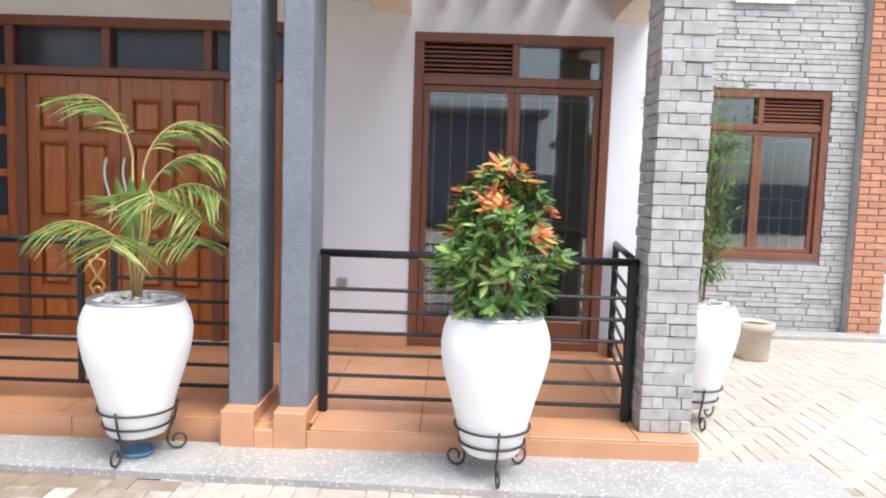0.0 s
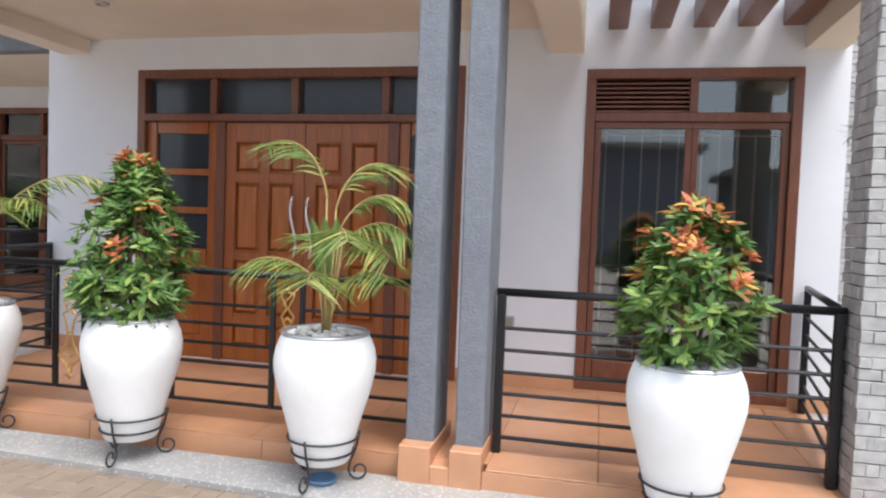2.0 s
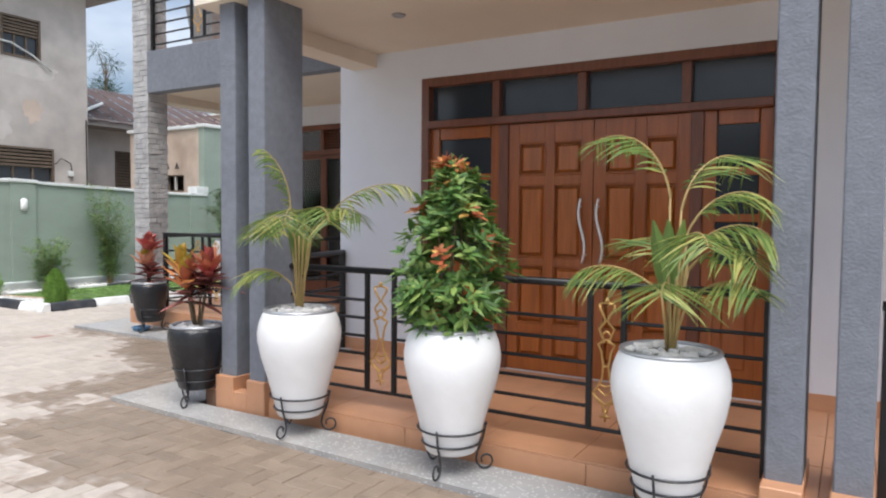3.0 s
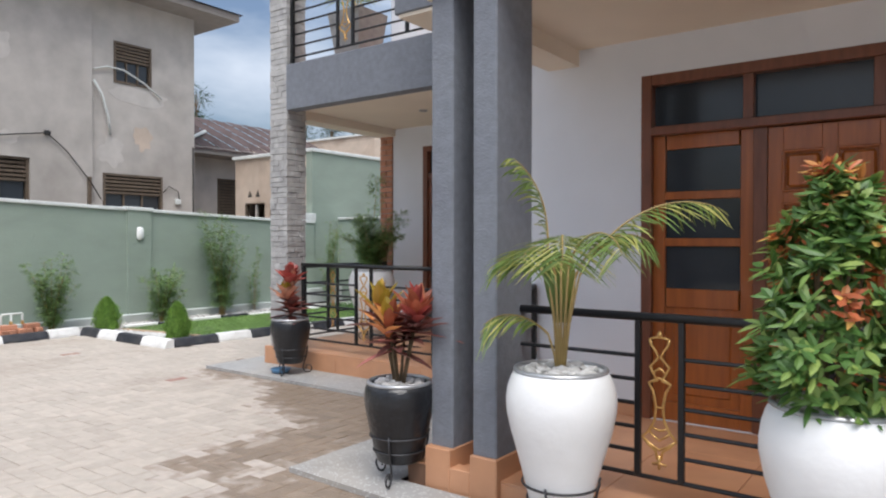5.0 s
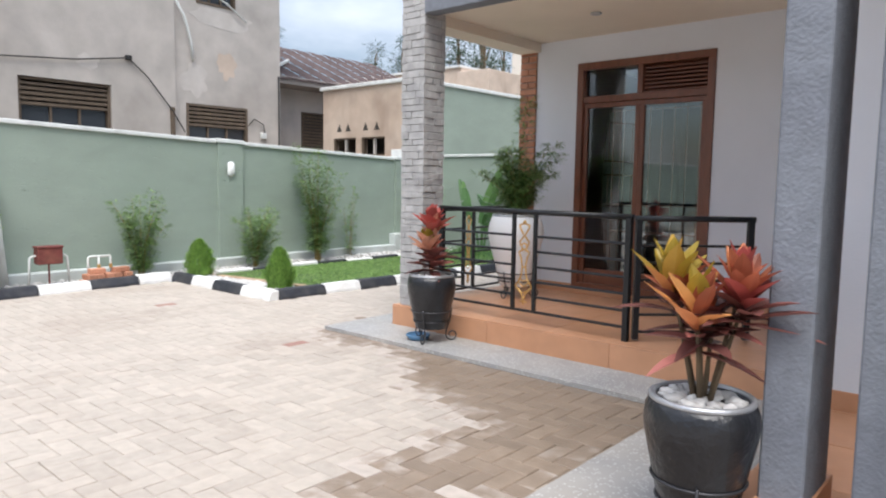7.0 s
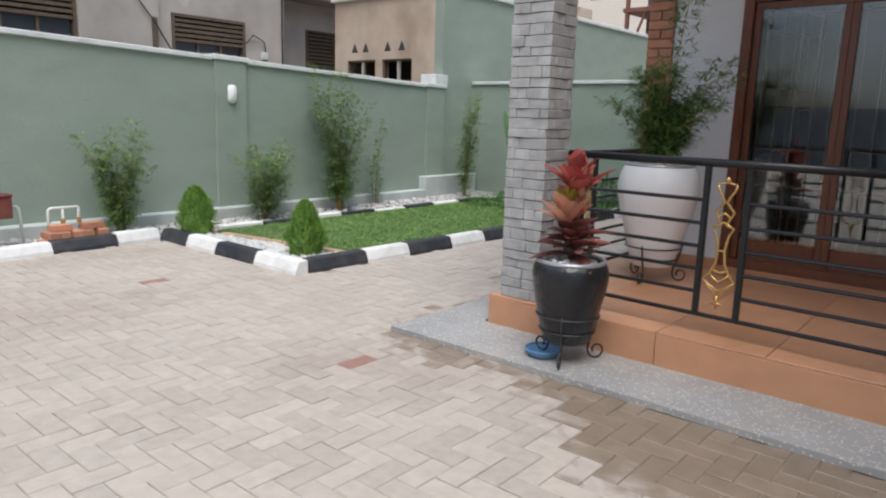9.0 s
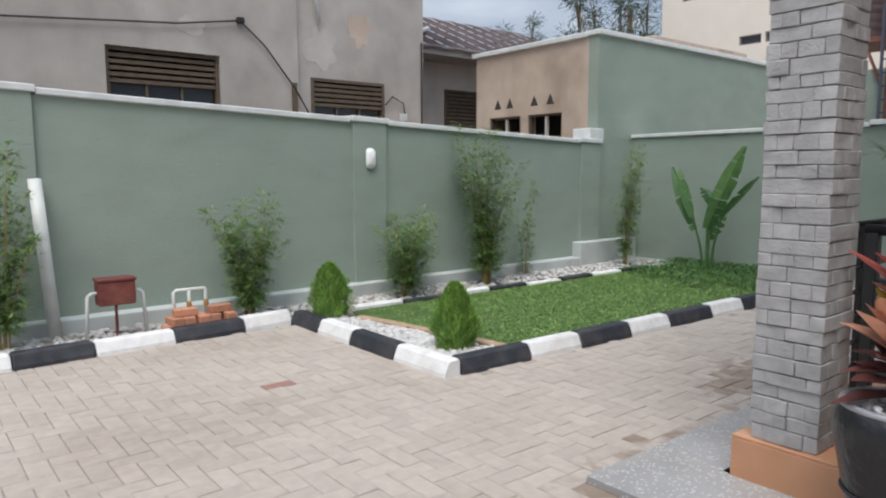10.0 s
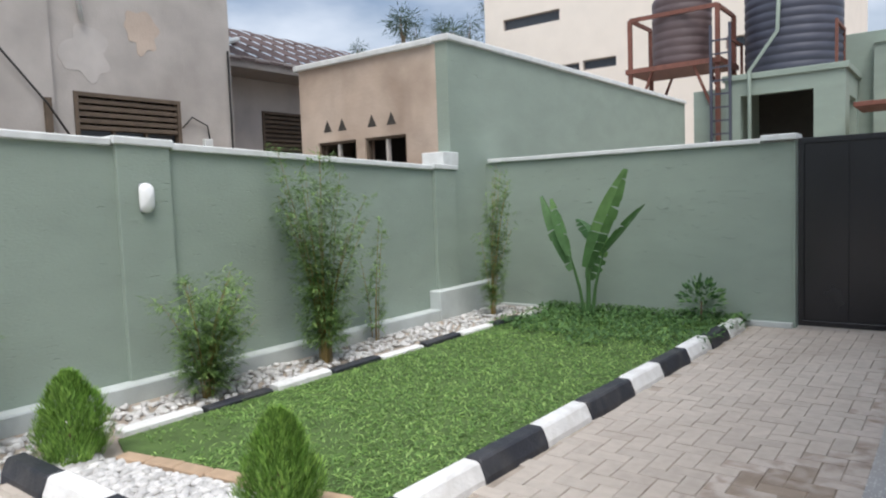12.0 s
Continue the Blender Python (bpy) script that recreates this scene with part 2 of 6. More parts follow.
M = {
    "sand": mat("joint_sand", (0.34, 0.29, 0.24), 0.95, var=0.25, scale=5, bump=0.4, bscale=200),
    "paver": mat("concrete_paver", (0.432, 0.383, 0.333), 0.85, var=0.1, scale=14, bump=0.3, bscale=180, stain=(0.345, 0.29, 0.245), samt=0.6, sscale=0.9, island=0.065, piece=0.0),
    "paver_half_dry": mat("half_dry_concrete_paver", (0.44, 0.385, 0.34), 0.8, var=0.12, scale=14, bump=0.3, bscale=180, stain=(0.235, 0.18, 0.135), samt=1.0, sscale=6.0, island=0.05),
    "paver_half_wet": mat("half_wet_concrete_paver", (0.24, 0.185, 0.14), 0.6, var=0.14, scale=9, bump=0.25, bscale=180, stain=(0.42, 0.365, 0.32), samt=0.9, sscale=6.0, island=0.05),
    "paver_one": mat("concrete_paver_single", (0.432, 0.383, 0.333), 0.85, var=0.1, scale=14, bump=0.3, bscale=180, stain=(0.345, 0.29, 0.245), samt=0.6, sscale=0.9, piece=0.09),
    "paver_wet": mat("wet_concrete_paver", (0.235, 0.18, 0.135), 0.42, var=0.16, scale=8, bump=0.2, bscale=180, island=0.1, piece=0.06),
    "paver_red": mat("red_paver", (0.30, 0.17, 0.14), 0.85, var=0.12, scale=20, bump=0.3, bscale=180),
    "apron": chips("terrazzo_apron", (0.305, 0.303, 0.30), (0.50, 0.495, 0.49), 62.0, 0.3, 0.6),
    "tile": mat("terracotta_tile", (0.53, 0.275, 0.155), 0.38, var=0.1, scale=5, bump=0.04, stain=(0.47, 0.22, 0.11), samt=0.4, sscale=1.5, piece=0.05, island=0.05),
    "grout": mat("tile_grout", (0.25, 0.14, 0.09), 0.9, var=0.1),
    "white_wall": mat("white_plaster", (0.70, 0.72, 0.765), 0.8, var=0.04, scale=2, bump=0.15, bscale=90, stain=(0.66, 0.68, 0.72), samt=0.35, sscale=0.8),
    "cream": mat("cream_ceiling", (0.74, 0.655, 0.55), 0.85, var=0.04, scale=2, bump=0.08),
    "grey_col": mat("grey_rough_render", (0.175, 0.19, 0.22), 0.8, var=0.12, scale=18, bump=0.55, bscale=70, stain=(0.14, 0.15, 0.18), samt=0.5, sscale=2),
    "stone": mat("grey_split_stone", (0.40, 0.395, 0.39), 0.85, var=0.18, scale=14, bump=0.55, bscale=80, stain=(0.32, 0.315, 0.32), samt=0.5, sscale=5, piece=0.09, island=0.10),
    "mortar": mat("stone_mortar", (0.33, 0.325, 0.32), 0.95, var=0.15),
    "brick": mat("orange_brick", (0.50, 0.235, 0.145), 0.85, var=0.16, scale=20, bump=0.4, bscale=90, piece=0.15, island=0.15),
    "green": grooved(mat("sage_green_paint", (0.276, 0.336, 0.284), 0.75, var=0.06, scale=1.6, bump=0.35, bscale=28, stain=(0.238, 0.292, 0.246), samt=0.6, sscale=0.9, stretch=(1, 1, 2.2)), (7, 7, 70), 0.67, 0.76, 0.007),
    "cap": mat("white_wall_cap", (0.66, 0.68, 0.67), 0.8, var=0.12, scale=6, bump=0.2, stain=(0.46, 0.47, 0.46), samt=0.5, sscale=3),
    "base": mat("pale_grey_footing", (0.50, 0.54, 0.53), 0.8, var=0.08, scale=5, bump=0.2, stain=(0.36, 0.39, 0.38), samt=0.5, sscale=2),
    "cement": mat("bare_cement_render", (0.47, 0.435, 0.40), 0.92, var=0.14, scale=2.2, bump=0.3, bscale=30, stain=(0.33, 0.30, 0.27), samt=0.75, sscale=0.45),
    "cement_pale": mat("pale_cement_patch", (0.525, 0.49, 0.455), 0.92, var=0.1, scale=4, bump=0.2),
    "mud": mat("earth_render", (0.54, 0.445, 0.365), 0.92, var=0.14, scale=2, bump=0.4, bscale=25, stain=(0.37, 0.28, 0.215), samt=0.8, sscale=0.9),
    "wood": mat("varnished_door_wood", (0.36, 0.105, 0.022), 0.28, var=0.16, scale=5, bump=0.05, stretch=(7, 7, 0.6), stain=(0.21, 0.055, 0.014), samt=0.5, sscale=1.6, coat=0.4),
    "wood_panel": mat("varnished_door_panel_wood", (0.43, 0.13, 0.026), 0.26, var=0.18, scale=6, bump=0.05, stretch=(7, 7, 0.5), stain=(0.24, 0.065, 0.015), samt=0.6, sscale=2.2, coat=0.45),
    "wood_frame": mat("brown_window_frame", (0.165, 0.058, 0.03), 0.4, var=0.22, scale=6, bump=0.05, stretch=(5, 5, 0.8), coat=0.2),
    "glass": glassmat("window_glass"),
    "glass_dark": mat("frosted_dark_pane", (0.035, 0.042, 0.05), 0.12, var=0.1, scale=3, bump=0.02),
    "iron": mat("black_painted_iron", (0.012, 0.013, 0.015), 0.35, metal=0.2, var=0.2, scale=20, bump=0.05),
    "iron_stand": mat("wrought_iron", (0.05, 0.05, 0.055), 0.45, metal=0.5, var=0.2, scale=20, bump=0.05),
    "gold": mat("gold_painted_iron", (0.62, 0.38, 0.14), 0.35, metal=0.65, var=0.15, scale=30, bump=0.1),
    "steel": mat("polished_steel", (0.86, 0.86, 0.86), 0.38, metal=1.0, var=0.03, bump=0.0),
    "pot": mat("white_glazed_pot", (0.80, 0.81, 0.82), 0.45, var=0.03, scale=8, bump=0.25, bscale=22, stain=(0.72, 0.72, 0.71), samt=0.4, sscale=3),
    "pot_rim": mat("silver_pot_rim", (0.42, 0.43, 0.45), 0.35, metal=0.6, var=0.15, scale=12, bump=0.1),
    "pot_black": mat("black_embossed_pot", (0.014, 0.015, 0.018), 0.28, var=0.2, scale=20, bump=0.8, bscale=26),
    "pebble": mat("white_pebbles", (0.52, 0.51, 0.495), 0.7, var=0.08, scale=30, bump=0.1, island=0.22),
    "soil": mat("soil", (0.06, 0.042, 0.03), 0.95, var=0.3, scale=20, bump=0.5, bscale=80),
    "concrete_pot": mat("beige_stone_planter", (0.50, 0.42, 0.34), 0.85, var=0.12, scale=6, bump=0.3, bscale=40),
    "kerb_w": mat("white_kerb_paint", (0.74, 0.74, 0.73), 0.75, var=0.1, scale=9, bump=0.4, bscale=50, stain=(0.5, 0.48, 0.45), samt=0.45, sscale=5),
    "kerb_b": mat("black_kerb_paint", (0.022, 0.025, 0.034), 0.6, var=0.25, scale=9, bump=0.4, bscale=50, stain=(0.10, 0.095, 0.09), samt=0.45, sscale=5),
    "edging": mat("clay_edging_brick", (0.42, 0.30, 0.2), 0.9, var=0.15, scale=12, bump=0.3, piece=0.12),
    "pvc": mat("white_pvc", (0.62, 0.64, 0.62), 0.5, var=0.08, scale=8, bump=0.05),
    "redbox": mat("rusty_red_steel", (0.15, 0.035, 0.03), 0.6, var=0.3, scale=14, bump=0.15, stain=(0.25, 0.1, 0.06), samt=0.4, sscale=6),
    "gate": mat("black_gate_steel", (0.010, 0.011, 0.014), 0.22, var=0.3, scale=2, bump=0.03),
    "white_far": mat("white_far_wall", (0.74, 0.68, 0.60), 0.85, var=0.04, scale=1, bump=0.05),
    "tank_b": mat("black_plastic_tank", (0.06, 0.065, 0.09), 0.5, var=0.1, scale=3, bump=0.05),
    "tank_r": mat("brown_plastic_tank", (0.10, 0.07, 0.07), 0.5, var=0.1, scale=3, bump=0.05),
    "rust": mat("rust_red_frame", (0.17, 0.065, 0.045), 0.7, var=0.2, scale=8, bump=0.1),
    "rooftile": mat("brown_roof_tile", (0.105, 0.078, 0.076), 0.95, spec=0.15, var=0.2, scale=6, bump=0.3, island=0.2),
    "fascia": mat("grey_brown_fascia", (0.27, 0.24, 0.22), 0.8, var=0.1, scale=4),
    "louvre": mat("weathered_wood_louvre", (0.115, 0.085, 0.06), 0.8, var=0.25, scale=9, bump=0.1),
    # dark colour in place of the shade inside openings
    "dark": mat("dark_shade_tone", (0.05, 0.045, 0.04), 0.9, var=0.1),
    # indoor dimness put into the colour of all room surfaces
    "room": mat("interior_shade_tone", (0.17, 0.15, 0.13), 0.9, var=0.05),
    "cable": mat("black_cable", (0.02, 0.02, 0.02), 0.6, var=0.1),
    "lampwhite": mat("white_lamp_cover", (0.82, 0.83, 0.82), 0.35, var=0.02, bump=0.0),
    "plastic_blue": mat("blue_plastic", (0.09, 0.21, 0.36), 0.4, var=0.05),
    "bark": mat("bark", (0.14, 0.10, 0.06), 0.9, var=0.25, scale=15, bump=0.4),
    "stem": mat("palm_stem", (0.34, 0.24, 0.09), 0.6, var=0.25, scale=12, bump=0.1),
    "palm": leafmat("palm_leaflet", (0.155, 0.25, 0.06), ((0.34, 0.32, 0.10), 0.45, 1.0, "island")),
    "grille": mat("brown_window_grille", (0.42, 0.28, 0.22), 0.5, var=0.1),
    "ixora": leafmat("shrub_leaf", (0.095, 0.205, 0.048), ((0.24, 0.32, 0.085), 0.5, 1.0, "island")),
    "ixora_red": leafmat("young_red_leaf", (0.55, 0.16, 0.07), ((0.60, 0.36, 0.10), 0.5, 0.9, "island")),
    "croton_y": leafmat("croton_yellow_leaf", (0.50, 0.36, 0.05), ((0.46, 0.20, 0.07), 0.4, 0.9, "island")),
    "croton_o": leafmat("croton_salmon_leaf", (0.70, 0.36, 0.24), ((0.58, 0.20, 0.14), 0.5, 0.9, "island")),
    "croton_f": leafmat("croton_flame_leaf", (0.50, 0.15, 0.08), ((0.58, 0.30, 0.10), 0.5, 1.0, "island")),
    "croton_d": leafmat("croton_maroon_leaf", (0.20, 0.075, 0.065), ((0.36, 0.13, 0.11), 0.4, 0.9, "island")),
    "croton_r": leafmat("croton_red_leaf", (0.46, 0.10, 0.085), ((0.36, 0.07, 0.06), 0.4, 0.9, "island")),
    "bamboo": leafmat("bamboo_leaf", (0.15, 0.265, 0.08), ((0.26, 0.36, 0.12), 0.5, 1.0, "island")),
    "thuja": leafmat("conifer_spray", (0.20, 0.37, 0.075), ((0.29, 0.45, 0.10), 0.4, 1.0, "island"), rough=0.7),
    "grass": leafmat("grass_blade", (0.165, 0.31, 0.075), ((0.29, 0.42, 0.13), 0.5, 1.0, "island"), rough=0.6),
    "cover": leafmat("ground_cover_leaf", (0.08, 0.18, 0.055), ((0.14, 0.25, 0.075), 0.5, 1.0, "island"), rough=0.55),
    "turf": mat("turf_soil", (0.07, 0.12, 0.03), 0.95, var=0.3, scale=6, bump=0.5, bscale=80),
    "strelitzia": leafmat("banana_like_leaf", (0.07, 0.165, 0.06), ((0.13, 0.24, 0.08), 0.4, 0.9, "island")),
    "far_tree": leafmat("far_tree_leaf", (0.05, 0.085, 0.06), None, rough=0.8),
}


# ---- mesh helpers ----
class Build:
    """Collects corners and faces of one mesh."""

    def __init__(self):
        self.v, self.f, self.m = [], [], []

    def add(self, v, f, m=0):
        o = len(self.v)
        self.v += [tuple(p) for p in v]
        self.f += [tuple(o + i for i in q) for q in f]
        self.m += [m] * len(f)
        return self

    def box(self, x0, x1, y0, y1, z0, z1, b=0.0, m=0):
        if b <= 0:
            v = [(x, y, z) for z in (z0, z1) for y in (y0, y1) for x in (x0, x1)]
            return self.add(v, [(0, 2, 3, 1), (4, 5, 7, 6), (0, 1, 5, 4), (2, 6, 7, 3), (0, 4, 6, 2), (1, 3, 7, 5)], m)
        b = min(b, (x1 - x0) / 2.2, (y1 - y0) / 2.2, (z1 - z0) / 2.2)
        v, idx = [], {}
        for sx in (0, 1):
            for sy in (0, 1):
                for sz in (0, 1):
                    for a in range(3):
                        p = [(x0, x1)[sx], (y0, y1)[sy], (z0, z1)[sz]]
                        for k, s in enumerate((sx, sy, sz)):
                            if k != a:
                                p[k] += b * (1 - 2 * s)
                        idx[sx, sy, sz, a] = len(v)
                        v.append(p)
        f = []
        for a in range(3):
            o = [k for k in range(3) if k != a]
            for s in (0, 1):
                q = []
                for u, w in ((0, 0), (1, 0), (1, 1), (0, 1)):
                    c = [0, 0, 0]
                    c[a], c[o[0]], c[o[1]] = s, u, w
                    q.append(idx[(*c, a)])
                f.append(q)
        for a in range(3):
            o = [k for k in range(3) if k != a]
            for u in (0, 1):
                for w in (0, 1):
                    c0, c1 = [0, 0, 0], [0, 0, 0]
                    c0[o[0]] = c1[o[0]] = u
                    c0[o[1]] = c1[o[1]] = w
                    c1[a] = 1
                    f.append([idx[(*c0, o[0])], idx[(*c1, o[0])], idx[(*c1, o[1])], idx[(*c0, o[1])]])
        for sx in (0, 1):
            for sy in (0, 1):
                for sz in (0, 1):
                    f.append([idx[sx, sy, sz, 0], idx[sx, sy, sz, 1], idx[sx, sy, sz, 2]])
        return self.add(v, f, m)

    def tube(self, pts, r, n=8, m=0, closed=False, caps=True):
        pts = [Vector(p) for p in pts]
        k = len(pts)
        rr = r if isinstance(r, (list, tuple)) else [r] * k
        v, f = [], []
        up = None
        for i, p in enumerate(pts):
            a = pts[(i - 1) % k] if (closed or i > 0) else p
            c = pts[(i + 1) % k] if (closed or i < k - 1) else p
            d = (c - a).normalized() if (c - a).length > 1e-9 else Vector((0, 0, 1))
            if up is None:
                up = Vector((0, 0, 1)) if abs(d.z) < 0.9 else Vector((1, 0, 0))
            s = d.cross(up)
            if s.length < 1e-5:
                s = d.cross(Vector((0, 1, 0)))
            s.normalize()
            t = s.cross(d).normalized()
            up = t
            for j in range(n):
                w = 2 * math.pi * j / n
                v.append(p + rr[i] * (math.cos(w) * s + math.sin(w) * t))
        for i in range(k if closed else k - 1):
            for j in range(n):
                a, b2 = i * n + j, i * n + (j + 1) % n
                c, d2 = ((i + 1) % k) * n + (j + 1) % n, ((i + 1) % k) * n + j
                f.append((a, b2, c, d2))
        if caps and not closed:
            f.append(tuple(range(n))[::-1])
            f.append(tuple((k - 1) * n + j for j in range(n)))
        return self.add(v, f, m)

    def lathe(self, prof, n=40, m=0, wob=0.0, x=0.0, y=0.0):
        v, f = [], []
        for r, z in prof:
            for j in range(n):
                w = 2 * math.pi * j / n
                q = r * (1 + wob * noise.noise(Vector((math.cos(w) * 2, math.sin(w) * 2, z * 5))))
                v.append((x + q * math.cos(w), y + q * math.sin(w), z))
        for i in range(len(prof) - 1):
            for j in range(n):
                f.append((i * n + j, i * n + (j + 1) % n, (i + 1) * n + (j + 1) % n, (i + 1) * n + j))
        f.append(tuple(range(n))[::-1])
        f.append(tuple((len(prof) - 1) * n + j for j in range(n)))
        return self.add(v, f, m)

    def leaf(self, p, d, side, length, width, fold=0.25, droop=0.15, m=0, segs=2):
        """A leaf blade: a spine with two folded halves."""
        p, d, side = Vector(p), Vector(d).normalized(), Vector(side)
        side = (side - side.dot(d) * d)
        side = side.normalized() if side.length > 1e-6 else d.orthogonal().normalized()
        nrm = d.cross(side)
        v, f = [], []
        for i in range(segs + 1):
            u = i / segs
            c = p + d * length * u - Vector((0, 0, 1)) * droop * length * u * u
            w = width * 0.5 * (math.sin(math.pi * min(0.08 + 0.92 * u, 0.985)) ** 0.8)
            v += [c - side * w + nrm * fold * w, c, c + side * w + nrm * fold * w]
        for i in range(segs):
            a = 3 * i
            f += [(a, a + 1, a + 4, a + 3), (a + 1, a + 2, a + 5, a + 4)]
        return self.add(v, f, m)

    def weld(self):
        """Merges corners that lie on each other."""
        seen, to = {}, []
        for p in self.v:
            to.append(seen.setdefault(tuple(round(c, 4) for c in p), len(seen)))
        self.v = list(seen)
        keep = [(tuple(to[i] for i in q), m) for q, m in zip(self.f, self.m)]
        self.f, self.m = [q for q, m in keep], [m for q, m in keep]
        return self

    def mesh(self, name, mats, smooth=False):
        me = bpy.data.meshes.new(name)
        me.from_pydata(self.v, [], self.f)
        for m in mats:
            me.materials.append(M[m])
        if len(mats) > 1:
            me.polygons.foreach_set("material_index", self.m)
        if smooth:
            me.polygons.foreach_set("use_smooth", [True] * len(me.polygons))
        me.update()
        return me


def part(name, b, m, parent=None, label="", smooth=False):
    """Links a Build as one mesh object, under a thing or a part."""
    ob = new(name, b.mesh(name, m if isinstance(m, (list, tuple)) else [m], smooth))
    if parent:
        ob.parent = parent
    return tagged(ob, label)


def thing(name, label, category, group="", at=(0, 0, 0), turn=0.0, kind=""):
    ob = new(name)
    ob.empty_display_size = 0.1
    ob.matrix_world = pose(*at, 0, 0, turn)
    return tagged(ob, label, category, group, kind)


def setting(name, b, m, label="", category="", smooth=False):
    return tagged(part(name, b, m, None, label, smooth), label, category, "", "structure")


def rnd(a, b):
    return random.uniform(a, b)


# ---- large structure ----
FLOOR = 0.158         # veranda floor
PF = 0.25             # porch floor
WALL = 5.55           # face of the main front wall
PORCH = 7.80          # face of the porch wall
SIDE = 7.65           # face of the stone-clad side wing
CEIL = 3.06

setting("ground", Build().box(-400, 400, -300, 500, -0.3, -0.028), "sand", "sandy bed under the concrete paving", "ground")


def wall_x(b, x0, x1, y0, y1, z0, z1, holes, m=0):
    """A wall along x with rectangular openings (x0, x1, z0, z1)."""
    xs = sorted({x0, x1, *[h[0] for h in holes], *[h[1] for h in holes]})
    for a, c in zip(xs, xs[1:]):
        cut = sorted((h[2], h[3]) for h in holes if h[0] <= a + 1e-6 and h[1] >= c - 1e-6)
        z = z0
        for p, q in cut:
            if p > z + 1e-6:
                b.box(a, c, y0, y1, z, p, 0, m)
            z = q
        if z < z1 - 1e-6:
            b.box(a, c, y0, y1, z, z1, 0, m)
    return b


DOOR = (-4.82, -1.75, FLOOR, 2.775)
FRENCH = (-0.77, 0.81, 0.185, 2.73)
PDOOR = (-8.70, -7.18, 0.30, 2.80)
SWIN = (2.12, 3.66, 0.82, 2.67)

setting("wall_front", wall_x(Build(), -5.79, 1.12, WALL, WALL + 0.25, 0.0, 6.6, [DOOR, FRENCH]).weld(), "white_wall", "white plastered front wall of the house", "wall")
setting("wall_porch", wall_x(Build(), -9.24, -5.79, PORCH, PORCH + 0.25, 0.0, 3.4, [PDOOR]).weld(), "white_wall", "white plastered porch wall", "wall")
setting("wall_porch_side", Build().box(-5.79, -5.54, WALL + 0.25, PORCH + 0.25, 0, 6.6), "white_wall", "white side wall between porch and veranda", "wall")
setting("wall_return", Build().box(0.87, 1.12, WALL + 0.25, SIDE, 0, 6.6), "white_wall", "white return wall of the house", "wall")
setting("wall_upper_porch", wall_x(Build(), -9.24, -5.79, PORCH, PORCH + 0.25, 3.4, 6.6, [(-8.3, -6.9, 3.62, 5.9)]), "white_wall", "white wall behind the balcony", "wall")
setting("wall_rear", Build().box(-9.24, 4.08, 12.0, 12.25, 0, 6.6).box(-9.49, -9.24, PORCH + 0.25, 12.25, 0, 6.6).box(4.08, 4.33, SIDE + 0.25, 12.25, 0, 6.6), "white_wall", "white rear walls of the house", "wall")
setting("roof_slab", Build().box(-9.6, 4.7, PORCH - 0.6, 12.4, 6.6, 6.8).box(-5.9, 1.3, 3.4, PORCH - 0.6, 6.6, 6.8), "fascia", "flat roof slab of the house", "roof")
# room surfaces take a dark tone that imitates indoor shade
setting("inner_floor", Build().box(-9.24, 4.08, PORCH + 0.25, 12.0, 0.0, 0.25).box(-5.54, 0.87, WALL + 0.25, PORCH + 0.25, 0, 0.178), "room", "floor inside the rooms, coloured dark for indoor shade", "floor")
setting("inner_ceiling", Build().box(-9.24, 4.08, PORCH + 0.25, 12.0, 3.0, 3.1).box(-5.54, 0.87, WALL + 0.25, PORCH + 0.25, 3.0, 3.1), "room", "ceiling inside the rooms, coloured dark for indoor shade", "ceiling")
setting("inner_wall", Build().box(-1.9, -1.78, WALL + 0.25, 12.0, 0.24, 3.0).box(-5.5, 0.85, 9.6, 9.7, 0.24, 3.0).box(0.75, 0.87, WALL + 0.25, 12.0, 0.24, 3.0), "room", "inner partition walls, coloured dark for indoor shade", "wall")

# verandas: slabs, tiles laid on top, tiled risers
setting("veranda_slab", Build().box(-5.62, -1.17, 3.70, WALL, 0.0, FLOOR - 0.012).box(-1.17, 0.95, 3.60, WALL, 0.0, FLOOR - 0.012).box(-9.55, -5.62, 5.80, PORCH, 0, PF - 0.012), "grout", "mortar bed of the veranda floor", "floor")
skirt = Build()
for a, c in ((-5.79, DOOR[0]), (DOOR[1], FRENCH[0]), (FRENCH[1], 1.12)):
    skirt.box(a, c, WALL - 0.014, WALL - 0.001, FLOOR, 0.275, 0.003)
for a, c in ((-9.2, PDOOR[0]), (PDOOR[1], -5.80)):
    skirt.box(a, c, PORCH - 0.014, PORCH - 0.001, PF, 0.35, 0.003)
skirt.box(-5.804, -5.791, WALL, PORCH - 0.015, PF, 0.35, 0.003)
setting("baseboard", skirt, "tile", "terracotta skirting tiles along the walls", "skirting")
setting("door_threshold", Build().box(PDOOR[0], PDOOR[1], PORCH - 0.05, PORCH + 0.2, PF, 0.30, 0.005).box(FRENCH[0], FRENCH[1], WALL - 0.02, WALL + 0.2, FLOOR - 0.01, 0.184, 0.002), "tile", "terracotta door thresholds", "threshold")

# ceilings and beams
setting("ceiling", Build().box(-5.62, -1.04, 3.62, WALL, CEIL, 3.3).box(-9.2, -5.79, 5.98, PORCH, CEIL + 0.02, 3.3), "cream", "cream painted veranda ceiling", "ceiling")
setting("ceiling_beam", Build().box(-5.62, -5.34, 4.08, WALL, 2.93, CEIL).box(-1.08, -0.80, 3.62, WALL, 2.86, 3.3)
        .box(0.80, 1.08, 3.80, WALL, 2.86, 3.3).box(-9.48, -9.2, 6.12, PORCH, 2.98, 3.3), "cream", "cream painted ceiling beams", "beam")
